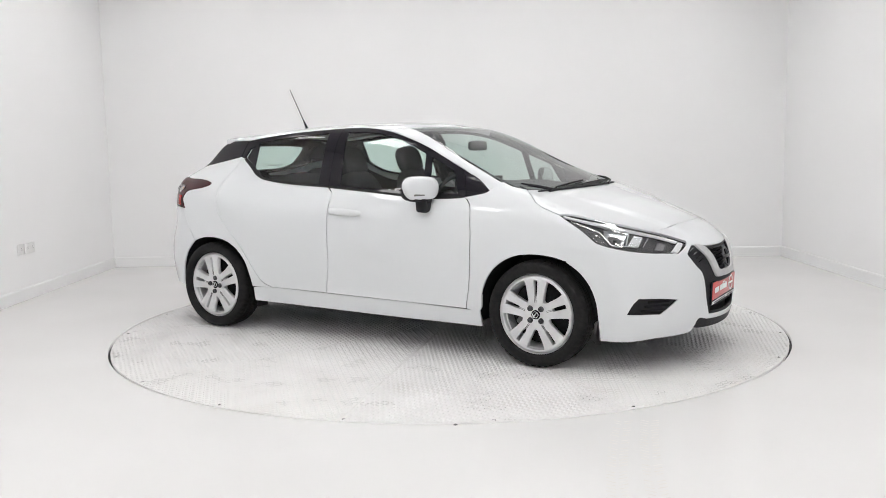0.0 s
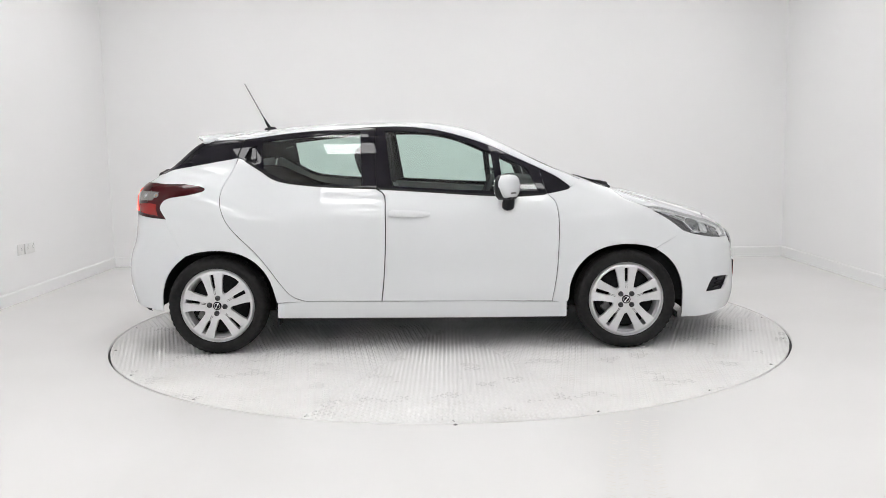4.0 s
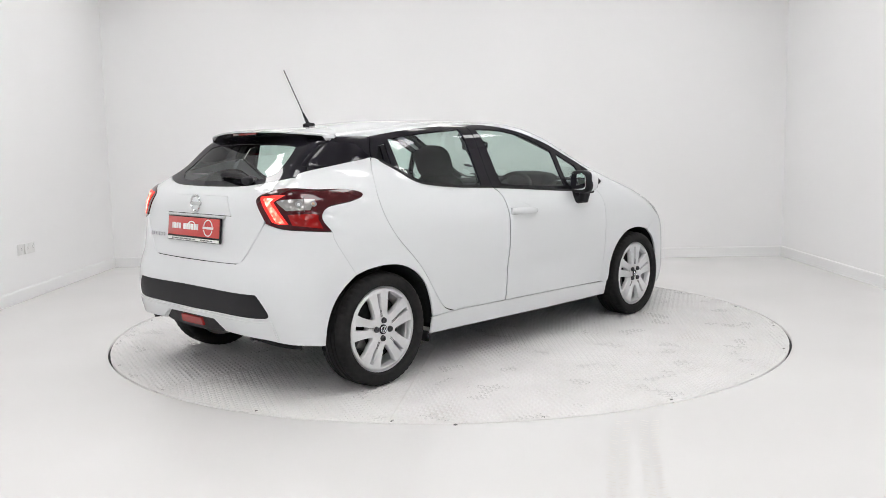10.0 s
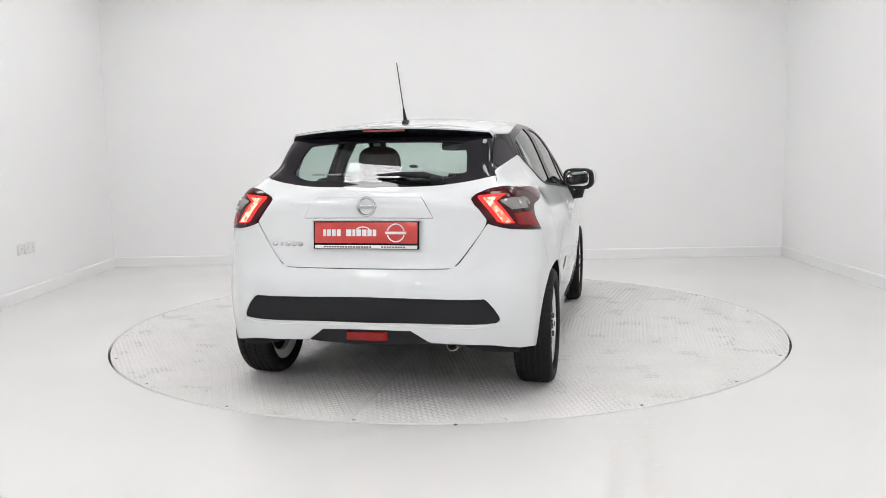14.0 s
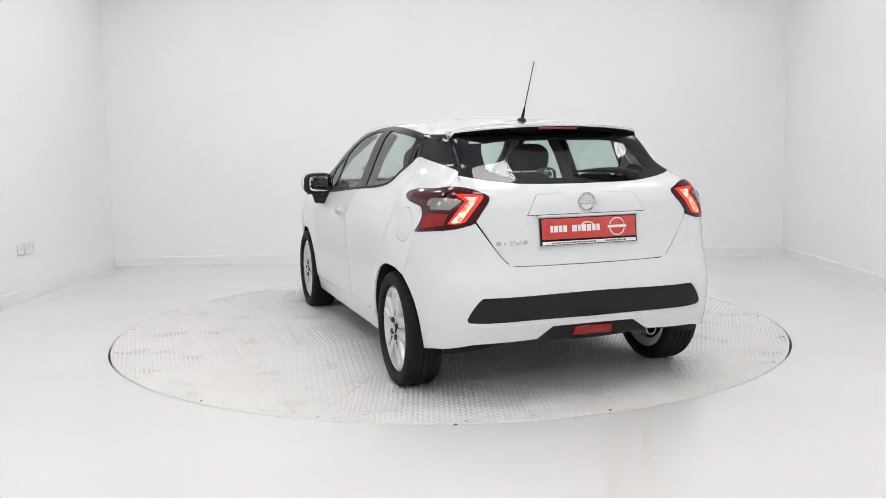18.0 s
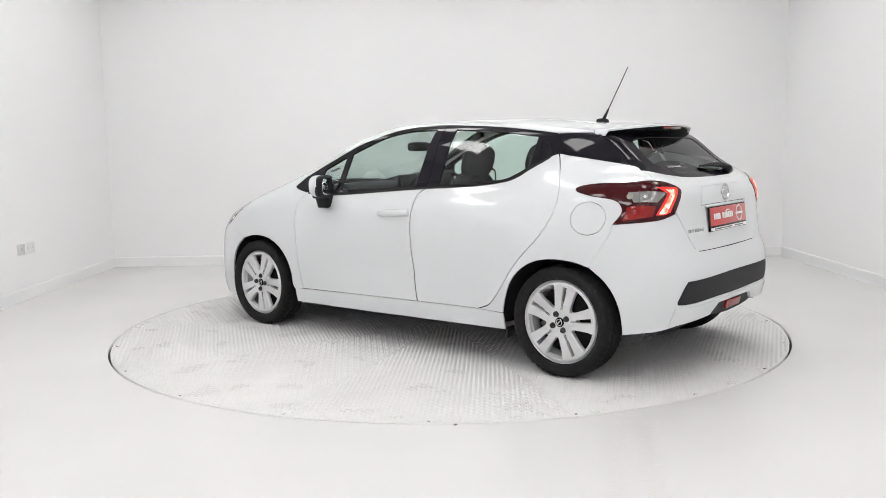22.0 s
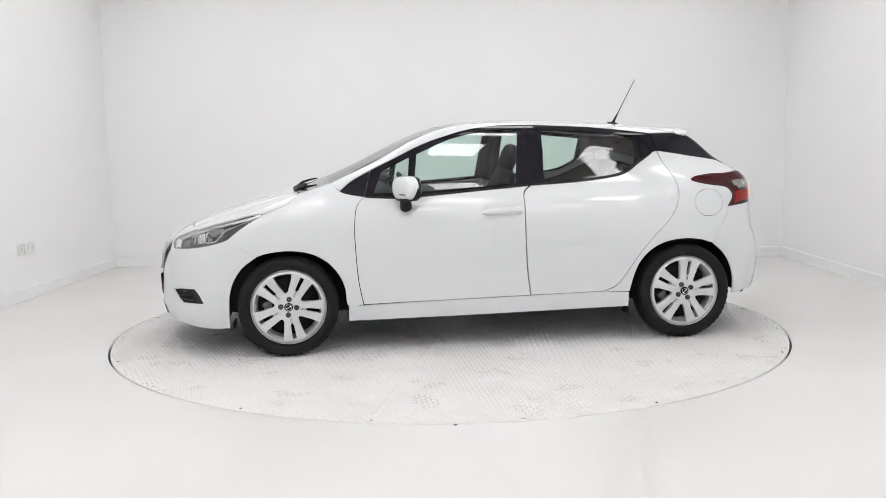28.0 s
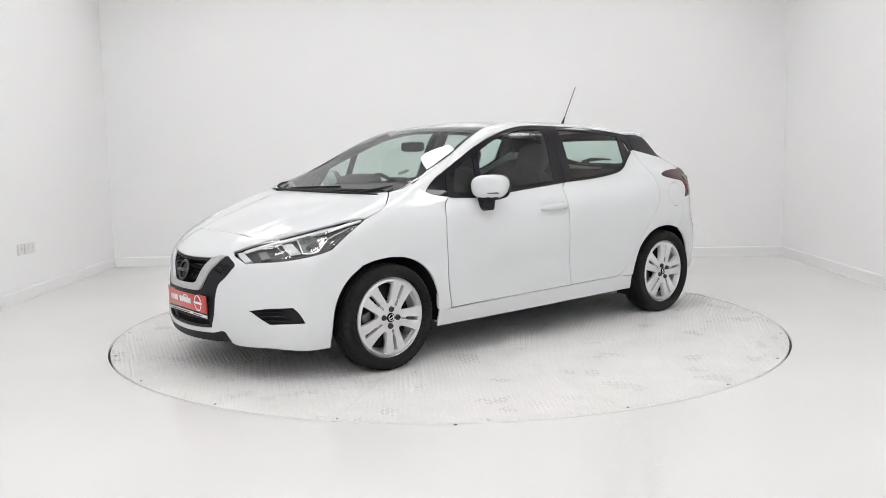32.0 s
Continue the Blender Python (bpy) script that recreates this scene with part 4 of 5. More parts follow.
    for k in range(5):
        a, b = P3(3.064 - .007 * k, s * (.604 + .006 * k), .756 + .002 * k), P3(3.064 - .008 * k, s * (.676 + .008 * k), .706 + .001 * k)
        wrapped = wrap_nose(flat_nose(np.array([a, b])))[0]
        part("rib", rod([p - .013 * normals(p[None])[0] for p in wrapped], .0016, 6), satin_chrome, hl)
    sheet("indicator_reflector", "nose", smooth_path(on((3.175, .497, .717)), on((3.141, .536, .729)), on((3.144, .598, .689)), on((3.179, .553, .680))), lamp_dull, hl, "grey indicator reflector", lift=-.020, gap=.002, step=.012, depth=.01)
    thin = on((3.097, .575, .750), (3.090, .620, .722), (3.092, .652, .702))
    part("chrome_line", rod([p - .010 * normals(p[None])[0] for p in thin], .002, 6), satin_chrome, hl)
    spear = smooth_path(on((2.886, .655, .826), (2.810, .712, .848)), on((2.845, .722, .829), (2.919, .700, .806)))
    sheet("chrome_spear", "nose", spear, lamp_dull, hl, "grey inner spear", lift=-.014, gap=0, step=.012, depth=.01)


# ---- number plates with a trade slogan as plain bars ----
def trade_plate(parent, m, w=.530, h=.118):
    base = part("number_plate", box(w, .010, h + .016, .003), gloss_black, parent, "red trade plate in a black holder", m=m)
    part("plate_face", box(w - .016, .004, h - .018, .001, at=(0, -.006, .012)), sign_red, base, "red plate face with white bars")
    part("plate_strip", box(w - .016, .004, .016, .001, at=(0, -.006, -h / 2 + .003)), sign_white, base, "white strip with small dark writing")
    for x0, wide in ((-.213, (.013, .021, .020, .020)), (-.096, (.026, .015, .024, .022, .021, .018))):
        for w1 in wide:
            part("slogan_bar", box(w1, .002, .032, .001, at=(x0 + w1 / 2, -.009, .012)), sign_white, base)
            x0 += w1 + .005
    part("slogan_arch", rod([(-.012 + .034 * math.cos(a), -.009, .022 + .018 * math.sin(a)) for a in np.linspace(.2, 2.9, 9)], .003, 6), sign_white, base)
    for a0, a1 in ((.25, 2.89), (3.39, 6.03)):
        part("ring_arc", rod([(.152 + .042 * math.cos(a), -.009, .012 + .042 * math.sin(a)) for a in np.linspace(a0, a1, 14)], .0032, 6), sign_white, base)
    part("ring_bar", box(.104, .002, .013, .001, at=(.152, -.009, .012)), sign_white, base)
    for x0, n in ((-.205, 18), (.085, 9)):
        for k in range(n):
            part("small_bar", box(.0095, .001, .007, at=(x0 + .0135 * k, -.0085, -h / 2 + .003)), sign_grey, base)
    return base


trade_plate(fb, pose(3.358, 0, .400, 0, 0, 90) @ pose(0, 0, 0, 2, 0, 0))

# ---- tail: bumper, tailgate, lights ----
LIGHT = [(-.30, .848), (-.338, .905), (-.332, .940), (-.29, .972), (-.16, .992), (-.075, 1.012), (-.06, 1.028)]


def tail_line(s):
    side = lambda pts: sides(S, s, pts)
    return smooth_path(side(LIGHT[1:]), side([(-.10, 1.043), (-.20, 1.055), (-.33, 1.058)]) + [R(s * .60, 1.062), R(s * .525, 1.036)], [R(s * .505, 1.015), R(s * .522, .985), R(s * .585, .905), R(s * .612, .888), R(s * .70, .868), S(-.30, .848, s)], n=6)


GATE = [(.602, 1.116), (.602, 1.064), (.525, 1.034), (.505, 1.015), (.522, .985), (.580, .905)]
WINDOW = [(.602, 1.120), (.555, 1.110), (.455, 1.091), (.29, 1.074), (0, 1.069)]
gate_low = [(.480, .750), (.438, .703), (.395, .686), (0, .683)]
mir = lambda pts: [(-y, z) for y, z in pts]
trim_line = smooth_path([R(-.262, 1.022)], [R(-.322, .925)], [R(.322, .925)], [R(.262, 1.022)])
tg = smooth_path([R(y, z) for y, z in GATE[1:4]], [R(y, z) for y, z in GATE[4:]], [R(y, z) for y, z in gate_low], [R(y, z) for y, z in mir(gate_low)[::-1][1:]], [R(y, z) for y, z in mir(GATE)[::-1][:2]],
                 [R(y, z) for y, z in mir(GATE)[::-1][2:]], [R(-.602, 1.118)], [R(y, z) for y, z in mir(WINDOW)[1:]], [R(y, z) for y, z in WINDOW[::-1][1:]], [R(*GATE[0])])
gate = sheet("tailgate", "tail", tg, car_white, car, "white tailgate with badge and red plate", holes=[trim_line], step=.022)
sheet("handle_panel", "tail", trim_line, car_white, gate, "white tailgate handle panel", gap=.0008, lift=.0015, step=.03)
c = R(0, .980)
bt = pose(c[0] - .006, .004, c[2], 0, 4, 0) @ pose(0, 0, 0, 0, 0, 90)
part("badge", spin([(.036, 0), (.041, .007), (.046, .007), (.049, 0)], 40), badge_chrome, gate, "round chrome badge", m=bt)
part("badge_bar", box(.104, .012, .018, .003), badge_chrome, gate, m=bt)
for k in range(5):
    y = .478 - .034 * k
    q = R(y, .797)
    part("letter_bar", box(.006, .024 if k != 1 else .008, .018, .0015), badge_chrome, gate, m=pose(q[0] - .002, y, q[2], 0, 3, 0))
q = R(0, .843)
trade_plate(gate, pose(q[0] - .006, .004, .843, 0, 0, -90) @ pose(0, 0, 0, -6, 0, 0))
part("ledge", box(.02, .56, .012, .004, at=(q[0] + .008, 0, .917)), car_white, gate)

# rear window: black border and glass
win = smooth_path([R(y, z) for y, z in WINDOW[1:]], [R(y, z) for y, z in mir(WINDOW)[::-1][1:]], [S(-.325, 1.134, -1), S(-.285, 1.144, -1)], [S(-.247, 1.190, -1), S(-.157, 1.266, -1), S(-.037, 1.327, -1)], [T(-.09, -.3), T(-.09, 0), T(-.09, .3), S(-.037, 1.327, 1)], [S(-.157, 1.266, 1), S(-.247, 1.190, 1), S(-.285, 1.144, 1)], [S(-.325, 1.134, 1), R(.602, 1.122)])
clear = smooth_path([R(y, z) for y, z in ((.38, 1.112), (.29, 1.102), (0, 1.097))], [R(y, z) for y, z in ((-.29, 1.102), (-.38, 1.112), (-.45, 1.14))], [R(-.435, 1.22), R(-.41, 1.278)], [R(-.3, 1.290), R(0, 1.294), R(.3, 1.290), R(.41, 1.278)], [R(.435, 1.22), R(.45, 1.14)])
rw = sheet("rear_window", "tail", win, gloss_black, gate, "black-bordered rear window", holes=[clear], lift=-.002, step=.025)
sheet("window_glass", "tail", clear, side_glass, rw, "tinted rear window glass", gap=-.004, lift=-.005, depth=.003, step=.03)
# spoiler over the window
TIP = lambda y: (-.258 + .42 * y * y + .6 * y ** 6, 1.368 - .100 * y * y)
for nm, mat, lab in (("roof_spoiler", car_white, "white roof spoiler"), ("spoiler_underside", gloss_black, "gloss black spoiler underside")):
    bm = bmesh.new()
    rows = []
    for y in (-.546, -.542) + tuple(np.linspace(-.530, .530, 31)) + (.542, .546):
        back, tip_z = TIP(y)
        tip_z -= max(0, abs(y) - .530) ** 2 * 90
        start = .192 - .73 * y * y
        a = T(start, min(max(y, -.515), .515)) - P3(0, 0, max(0, abs(y) - .530) ** 2 * 90)
        if nm == "roof_spoiler":
            prof = [a - P3(0, 0, .012), a + P3(0, 0, -.001)]
            for u in (.25, .5, .75, .95):
                prof.append(P3(start + (back - start) * u, y, a[2] + (tip_z - a[2]) * u + .010 * u * (1 - u)))
            prof += [P3(back, y, tip_z - .003), P3(back + .002, y, tip_z - .011), P3(back + .03, y, tip_z - .012)]
        else:
            prof = [P3(back + .004, y, tip_z - .010), P3(back + .012, y, tip_z - .022), P3(back + .05, y, tip_z - .040), P3(min(back + .13, -.03), y, tip_z - .066), P3(.0, y, tip_z - .066)]
        rows.append([bm.verts.new(p) for p in prof])
    for a, b in zip(rows, rows[1:]):
        for i in range(len(a) - 1):
            bm.faces.new((a[i], a[i + 1], b[i + 1], b[i]))
    bm.faces.new(rows[0])
    bm.faces.new(rows[-1][::-1])
    ob = part(nm, bm, mat, gate if nm == "roof_spoiler" else spoiler, lab)
    if nm == "roof_spoiler":
        spoiler = ob
part("brake_light", box(.012, .225, .012, .003, at=(-.246, 0, 1.3475)), brake_red, spoiler, "red high-level brake light")
# dealer sticker inside the glass, its writing as plain bars
for y0, y1, z0, z1 in ((.346, .276, 1.124, 1.136), (.266, .190, 1.124, 1.136)):
    q = R((y0 + y1) / 2, (z0 + z1) / 2)
    part("sticker_bar", box(.001, y0 - y1, z1 - z0), lamp_dull, rw, m=pose(q[0] + .008, q[1], q[2], 0, 52, 0))
q = R(.150, 1.132)
part("sticker_ring", rod([(0, .026 * math.cos(a), .020 * math.sin(a)) for a in np.linspace(0, 6.28, 24)], .0016, 5), lamp_dull, rw, m=pose(q[0] + .008, q[1], q[2], 0, 52, 0))
# rear wiper
off = lambda y, z, d: R(y, z) + d * normals(R(y, z)[None])[0]
part("wiper_arm", rod([off(-.315, 1.094, .020), off(-.25, 1.104, .026), off(-.13, 1.112, .022), off(-.03, 1.116, .012)], [.016, .017, .011, .005], 10), trim_black, rw, "black rear wiper arm")
part("wiper_blade", rod([off(-.30, 1.112, .008), off(-.15, 1.118, .009), off(-.01, 1.121, .006)], .006, 6), rubber_seal, rw)
part("wiper_pivot", pillow(.05, .075, .045, 2.5), trim_black, rw, m=Matrix.Translation(off(-.32, 1.092, .012)))

for s in (1, -1):
    side = lambda pts: sides(S, s, pts)
    line = tail_line(s)
    tl = sheet("tail_light", "tail", line, lens_dark_red, car, "boomerang tail light in red and clear", lift=.004, gap=.0015, step=.02, depth=.03)
    strip = smooth_path([R(s * .535, 1.014), R(s * .575, 1.030), R(s * .665, 1.034)], [R(s * .622, 1.000)], [R(s * .705, .893)], [R(s * .660, .893), R(s * .625, .903)])
    sheet("light_strip", "tail", strip, tail_glow, tl, "glowing light strip", lift=.006, gap=.001, step=.012, depth=.006)
    core = smooth_path([R(s * .562, 1.008), R(s * .590, 1.018), R(s * .625, 1.020)], [R(s * .604, .999)], [R(s * .690, .899)], [R(s * .672, .897), R(s * .648, .902)])
    sheet("light_core", "tail", core, tail_core, tl, "bright core of the light strip", lift=.0085, gap=.001, step=.012, depth=.003)
    clr = smooth_path([R(s * .636, 1.000), R(s * .655, 1.012)], [S(-.345, 1.010, s)], [S(-.392, .957, s)], [R(s * .690, .957)])
    sheet("reversing_lamp", "tail", clr, lamp_clear, tl, "clear reversing lamp", lift=.006, gap=.002, step=.012, depth=.006)
    for px, nm, mat in ((-.367, "indicator_lamp", lamp_amber), (-.437, "reversing_bulb", lamp_silver)):
        q = S(px, .988, s)
        out = Vector(normals(q[None])[0])
        seat_m = Matrix.Translation(Vector(q) + out * .006) @ out.to_track_quat("Y", "Z").to_matrix().to_4x4()
        part("bulb_cup", spin([(.008, .001), (.0135, .0035), (.016, .004), (.017, .001)], 20), lamp_dull, tl, m=seat_m)
        part(nm, spin([(0, .005), (.005, .004), (.008, .001)], 16), mat, tl, "pale amber indicator bulb" if px > -.4 else "clear reversing bulb", m=seat_m)
    part("lamp_divider", rod([S(-.405, 1.020, s) + P3(0, s * .008, 0), S(-.425, .956, s) + P3(0, s * .008, 0)], .002, 6), lamp_grey, tl)
    lowr = smooth_path([R(s * .695, .942)], [S(-.37, .940, s), S(-.362, .915, s)], [S(-.345, .864, s)], [R(s * .718, .886)])
    sheet("red_lens", "tail", lowr, lens_red, tl, "red stop lens", lift=.006, gap=.002, step=.012, depth=.006)


def low_edge(s):
    return [R(s * .30, .328), R(s * .56, .320), R(s * .66, .308), S(-.45, .288, s), S(-.348, .276, s)]


BLACK = [(.56, .545), (.580, .541), (.620, .497), (.646, .447), (.641, .428)]
black_line = smooth_path([R(y, z) for y, z in BLACK[1:3]], [R(y, z) for y, z in BLACK[3:]], [R(.30, .424), R(0, .423), R(-.30, .424), R(-.63, .428)], [R(y, z) for y, z in mir(BLACK)[::-1][1:3]], [R(y, z) for y, z in mir(BLACK)[::-1][3:]], [R(0, .550), R(.545, .545)])


def rear_half(s):
    side = lambda pts: sides(S, s, pts)
    arch = [(x, z) for x, z in arch_arc(.006, 122, 180, 7)]
    return ([R(s * .395, .684), R(s * .438, .700), R(s * .480, .748), R(s * .583, .898)], [R(s * .612, .886), R(s * .70, .866), S(-.30, .846, s)], side([(-.285, .79), (-.182, .617)]), side(arch[1:]) + [S(-.348, .272, s)], low_edge(s)[::-1][1:])


a, b = rear_half(1), rear_half(-1)
bsegs = list(a) + [[R(.22, .388)], [R(0, .390), R(-.22, .388)], [R(-.30, .335)]]
rev = [seg[::-1] for seg in b[::-1]]
for i, seg in enumerate(rev):
    nxt = [rev[i + 1][0]] if i + 1 < len(rev) else []
    bsegs.append(seg[1:] + nxt if i == 0 else seg[1:] + nxt)
bsegs = [seg for seg in bsegs if len(seg)]
bsegs.append([R(0, .681), R(.395, .684)])
rb = sheet("rear_bumper", "tail", smooth_path(*bsegs, n=6), car_white, car, "white rear bumper", holes=[black_line], step=.022, gap=.0006)
sheet("bumper_insert", "tail", black_line, trim_black, rb, "textured black bumper insert", gap=.001, lift=-.004, step=.03)
dif = smooth_path([R(.225, .386)], [R(0, .388), R(-.225, .386)], [R(-.305, .333)], [R(-.26, .318), R(0, .305), R(.26, .318)], [R(.305, .333)])
df = sheet("diffuser", "tail", dif, trim_black, rb, "black rear diffuser", gap=.001, lift=-.008, step=.03, depth=.03)
low_line = smooth_path([R(.20, .413), R(0, .413), R(-.20, .413), R(-.655, .418)], [R(-.672, .318)], [R(-.56, .324), R(-.312, .334)], [R(-.232, .391)], [R(0, .393), R(.232, .391)], [R(.312, .334)], [R(.56, .324), R(.672, .318)], [R(.655, .418)])
sheet("lower_valance", "tail", low_line, car_white, rb, "white lower bumper valance", gap=0, lift=.006, step=.025, depth=.008)
fogl = smooth_path([R(.100, .378)], [R(-.098, .378)], [R(-.104, .335)], [R(.106, .335)])
sheet("fog_lamp", "tail", fogl, lens_red, df, "red rear fog lamp", gap=.001, lift=.006, step=.015, depth=.016)
part("exhaust", spin([(.026, -.12), (.032, -.12), (.032, .06), (.026, .06)], 24), brake_steel, car, "steel exhaust tail pipe", m=pose(-.46, -.40, .295, 0, 0, 90) @ pose(0, 0, 0, 6, 0, 0))
part("silencer", pillow(.24, .50, .13, 4), alloy_dark, car, "steel silencer under the tail", m=pose(-.30, -.22, .375))


# ---- linings, arches, underbody ----
def circle_on(s, cx, cz, r):
    return np.array([S(x, z, s) for x, z in arc(cx, cz, r, 0, 345, 24)])


for s in (1, -1):
    side = lambda pts: sides(S, s, pts)
    edge = smooth_path(side([(2.0, .215), (.38, .225)]), side([(x, z) for x, z in arc(.006, .30, .372, -8, 150, 12)]), side([(-.44, .62), (-.47, .85), (-.43, 1.0)]), side([(-.1, 1.13), (.12, 1.15), (.3, 1.07), (.5, 1.0), (1.0, .95), (1.7, .90), (2.15, .92)]),
                       side([(2.5, .86), (2.7, .80)]), side([(x, z) for x, z in arc(2.526, .30, .376, 60, 190, 12)]), side([(2.15, .215)]))
    sheet("side_lining", "flank", edge, lining_black, car, "dark inner side lining", lift=-.022, depth=0, gap=0, step=.06)
    for cx, r in ((.006, .368), (2.526, .370)):
        bm = bmesh.new()
        prev = None
        for x, z in arc(cx, .30, r, -10 if cx > 1 else -4, 190 if cx > 1 else 180, 26):
            y1 = abs(S(x, max(z, .22), s)[1]) - .008
            ring = [bm.verts.new((x, s * .52, z)), bm.verts.new((x, s * (y1 - .06), z)), bm.verts.new((cx + (x - cx) * .975, s * y1, .30 + (z - .30) * .975))]
            if prev:
                for i in range(2):
                    bm.faces.new((prev[i], prev[i + 1], ring[i + 1], ring[i]))
            prev = ring
        part("arch_liner", bm, lining_black, car, "black wheel arch liner")
        bm = bmesh.new()
        disc = [bm.verts.new((x, s * .52, z)) for x, z in arc(cx, .30, r + .01, -6, 186, 26)]
        bm.faces.new(disc)
        part("inner_arch", bm, lining_black, car)
    part("mud_flap", box(.012, .10, .06, .004, at=(.372, s * .755, .200)), trim_black, car, "small black mud flap")
    part("air_deflector", box(.012, .14, .04, .004, at=(2.865, s * .64, .185)), trim_black, car)
nose_back = np.array([(u, v) for u, v in ((-1.1, -.22), (1.1, -.22), (1.1, .06), (.75, .17), (.35, .16), (-.35, .16), (-.75, .17), (-1.1, .06))])
shell("nose_lining", nose_back, [], wrap_nose, lining_black, car, "dark structure behind the bumper", lift=-.075, depth=0, gap=0, step=.07)
tail_back = np.array([(u, v) for u, v in ((-.75, -.43), (.75, -.43), (.80, -.2), (.72, .25), (-.72, .25), (-.80, -.2))])
shell("tail_lining", tail_back, [], wrap_tail, lining_black, car, "dark structure behind the tailgate", lift=-.03, depth=0, gap=0, step=.07)
part("underbody", box(2.9, 1.02, .12, .03, at=(1.30, 0, .27)), lining_black, car, "dark underbody")
part("floor_pan", box(1.62, 1.52, .06, .02, at=(1.26, 0, .255)), lining_black, car, "dark floor pan")
part("front_tray", box(.60, .92, .05, .02, at=(2.93, 0, .245)), lining_black, car, "dark splash tray")
part("boot_floor", box(.66, 1.25, .05, .02, at=(-.12, 0, .62)), cabin_plastic, car, "dark boot floor")
part("rear_axle", rod([(0, -.70, .28), (0, .70, .28)], .035, 12), lining_black, car, "black rear axle beam")
sheet("headliner", "top", smooth_path([T(.1, .50), T(1.0, .50), T(1.47, .50)], [T(1.50, 0), T(1.47, -.50)], [T(1.0, -.50), T(.1, -.50)], [T(.05, 0), T(.1, .50)]), headliner_cloth, car, "grey cloth headliner", lift=-.028, depth=0, gap=0, step=.06)
for s in (1, -1):
    part("pillar_lining", rod([S(1.0, 1.0, s) * (1, .93, 1), S(.985, 1.2, s) * (1, .93, 1), S(.97, 1.36, s) * (1, .93, .99)], .035, 8), cabin_plastic, car)
    part("pillar_lining", rod([P3(2.25, s * .655, 1.02), P3(1.887, s * .61, 1.195), P3(1.52, s * .52, 1.345)], .022, 8), cabin_plastic, car)

# cowl and front wipers
part("cowl", rod([T(2.445, -.62) + P3(0, 0, .004), T(2.478, -.3) + P3(0, 0, .006), T(2.488, 0) + P3(0, 0, .006), T(2.478, .3) + P3(0, 0, .006), T(2.445, .62) + P3(0, 0, .004)], [.004, .008, .009, .008, .004], 8), trim_black, car, "black plastic cowl strip")
for y0, y1, x1 in ((-.52, .10, 2.435), (-.02, .56, 2.405)):
    a, b = T(2.472, y0) + P3(0, 0, .005), T(x1 + .015, y1) + P3(0, 0, .008)
    part("wiper_arm", rod([a, (a + b) / 2 + P3(.01, 0, .004), b], [.007, .006, .005], 8), trim_black, car, "black windscreen wiper arm")
    part("wiper_blade", rod([T(2.445 - .045 * u, y0 + (y1 - y0) * (.25 + .85 * u)) + P3(0, 0, .007) for u in (0, .5, 1)], .006, 6), rubber_seal, car, "black wiper blade")

for s in (1, -1):
    part("wiper_end", rod([T(2.33, s * .610) + P3(0, 0, .008), T(2.39, s * .600) + P3(0, 0, .018), T(2.445, s * .545) + P3(0, 0, .020), T(2.475, s * .44) + P3(0, 0, .008)], [.004, .008, .009, .006], 8), trim_black, car, "black wiper hinge end")

# aerial
aerial = part("aerial", pillow(.085, .034, .03, 2.6), trim_black, car, "black roof aerial", m=pose(.205, 0, T(.205, 0)[2] + .006, 0, -4, 0))
part("aerial_boot", rod([(0, 0, 0), (-.022, 0, .045), (-.035, 0, .075)], [.012, .008, .005], 10), trim_black, aerial)
part("aerial_rod", rod([(-.033, 0, .07), (-.145, 0, .325)], [.0032, .0024], 8), trim_black, aerial, "thin black aerial rod")


# ---- wheels ----
def tyre_mesh():
    half = [(.228, .060), (.232, .078), (.240, .090), (.255, .0965), (.272, .097), (.287, .092), (.297, .083), (.3025, .070), (.3045, .058), (.3050, .047), (.3000, .0455), (.3000, .0405), (.3055, .039), (.3065, .020), (.3005, .0185), (.3005, .0135), (.3070, .012), (.3075, .004)]
    prof = half + [(r, -h) for r, h in half[::-1]]
    bm = bmesh.new()
    n = 150
    rings = []
    for k in range(n):
        a = 2 * math.pi * k / n
        ring = []
        for i, (r, h) in enumerate(prof):
            shoulder = .057 < abs(h) < .087 and r > .29
            rr = r - (.0045 if shoulder and k % 3 == 0 else 0)
            ring.append(bm.verts.new((rr * math.cos(a), h, rr * math.sin(a))))
        rings.append(ring)
    for k in range(n):
        a, b = rings[k], rings[(k + 1) % n]
        for i in range(len(prof) - 1):
            bm.faces.new((a[i], a[i + 1], b[i + 1], b[i]))
    return bm_mesh("tyre", bm, tyre_rubber, True, .45)


def polar(r, deg):
    return (r * math.cos(radians(deg)), r * math.sin(radians(deg)))


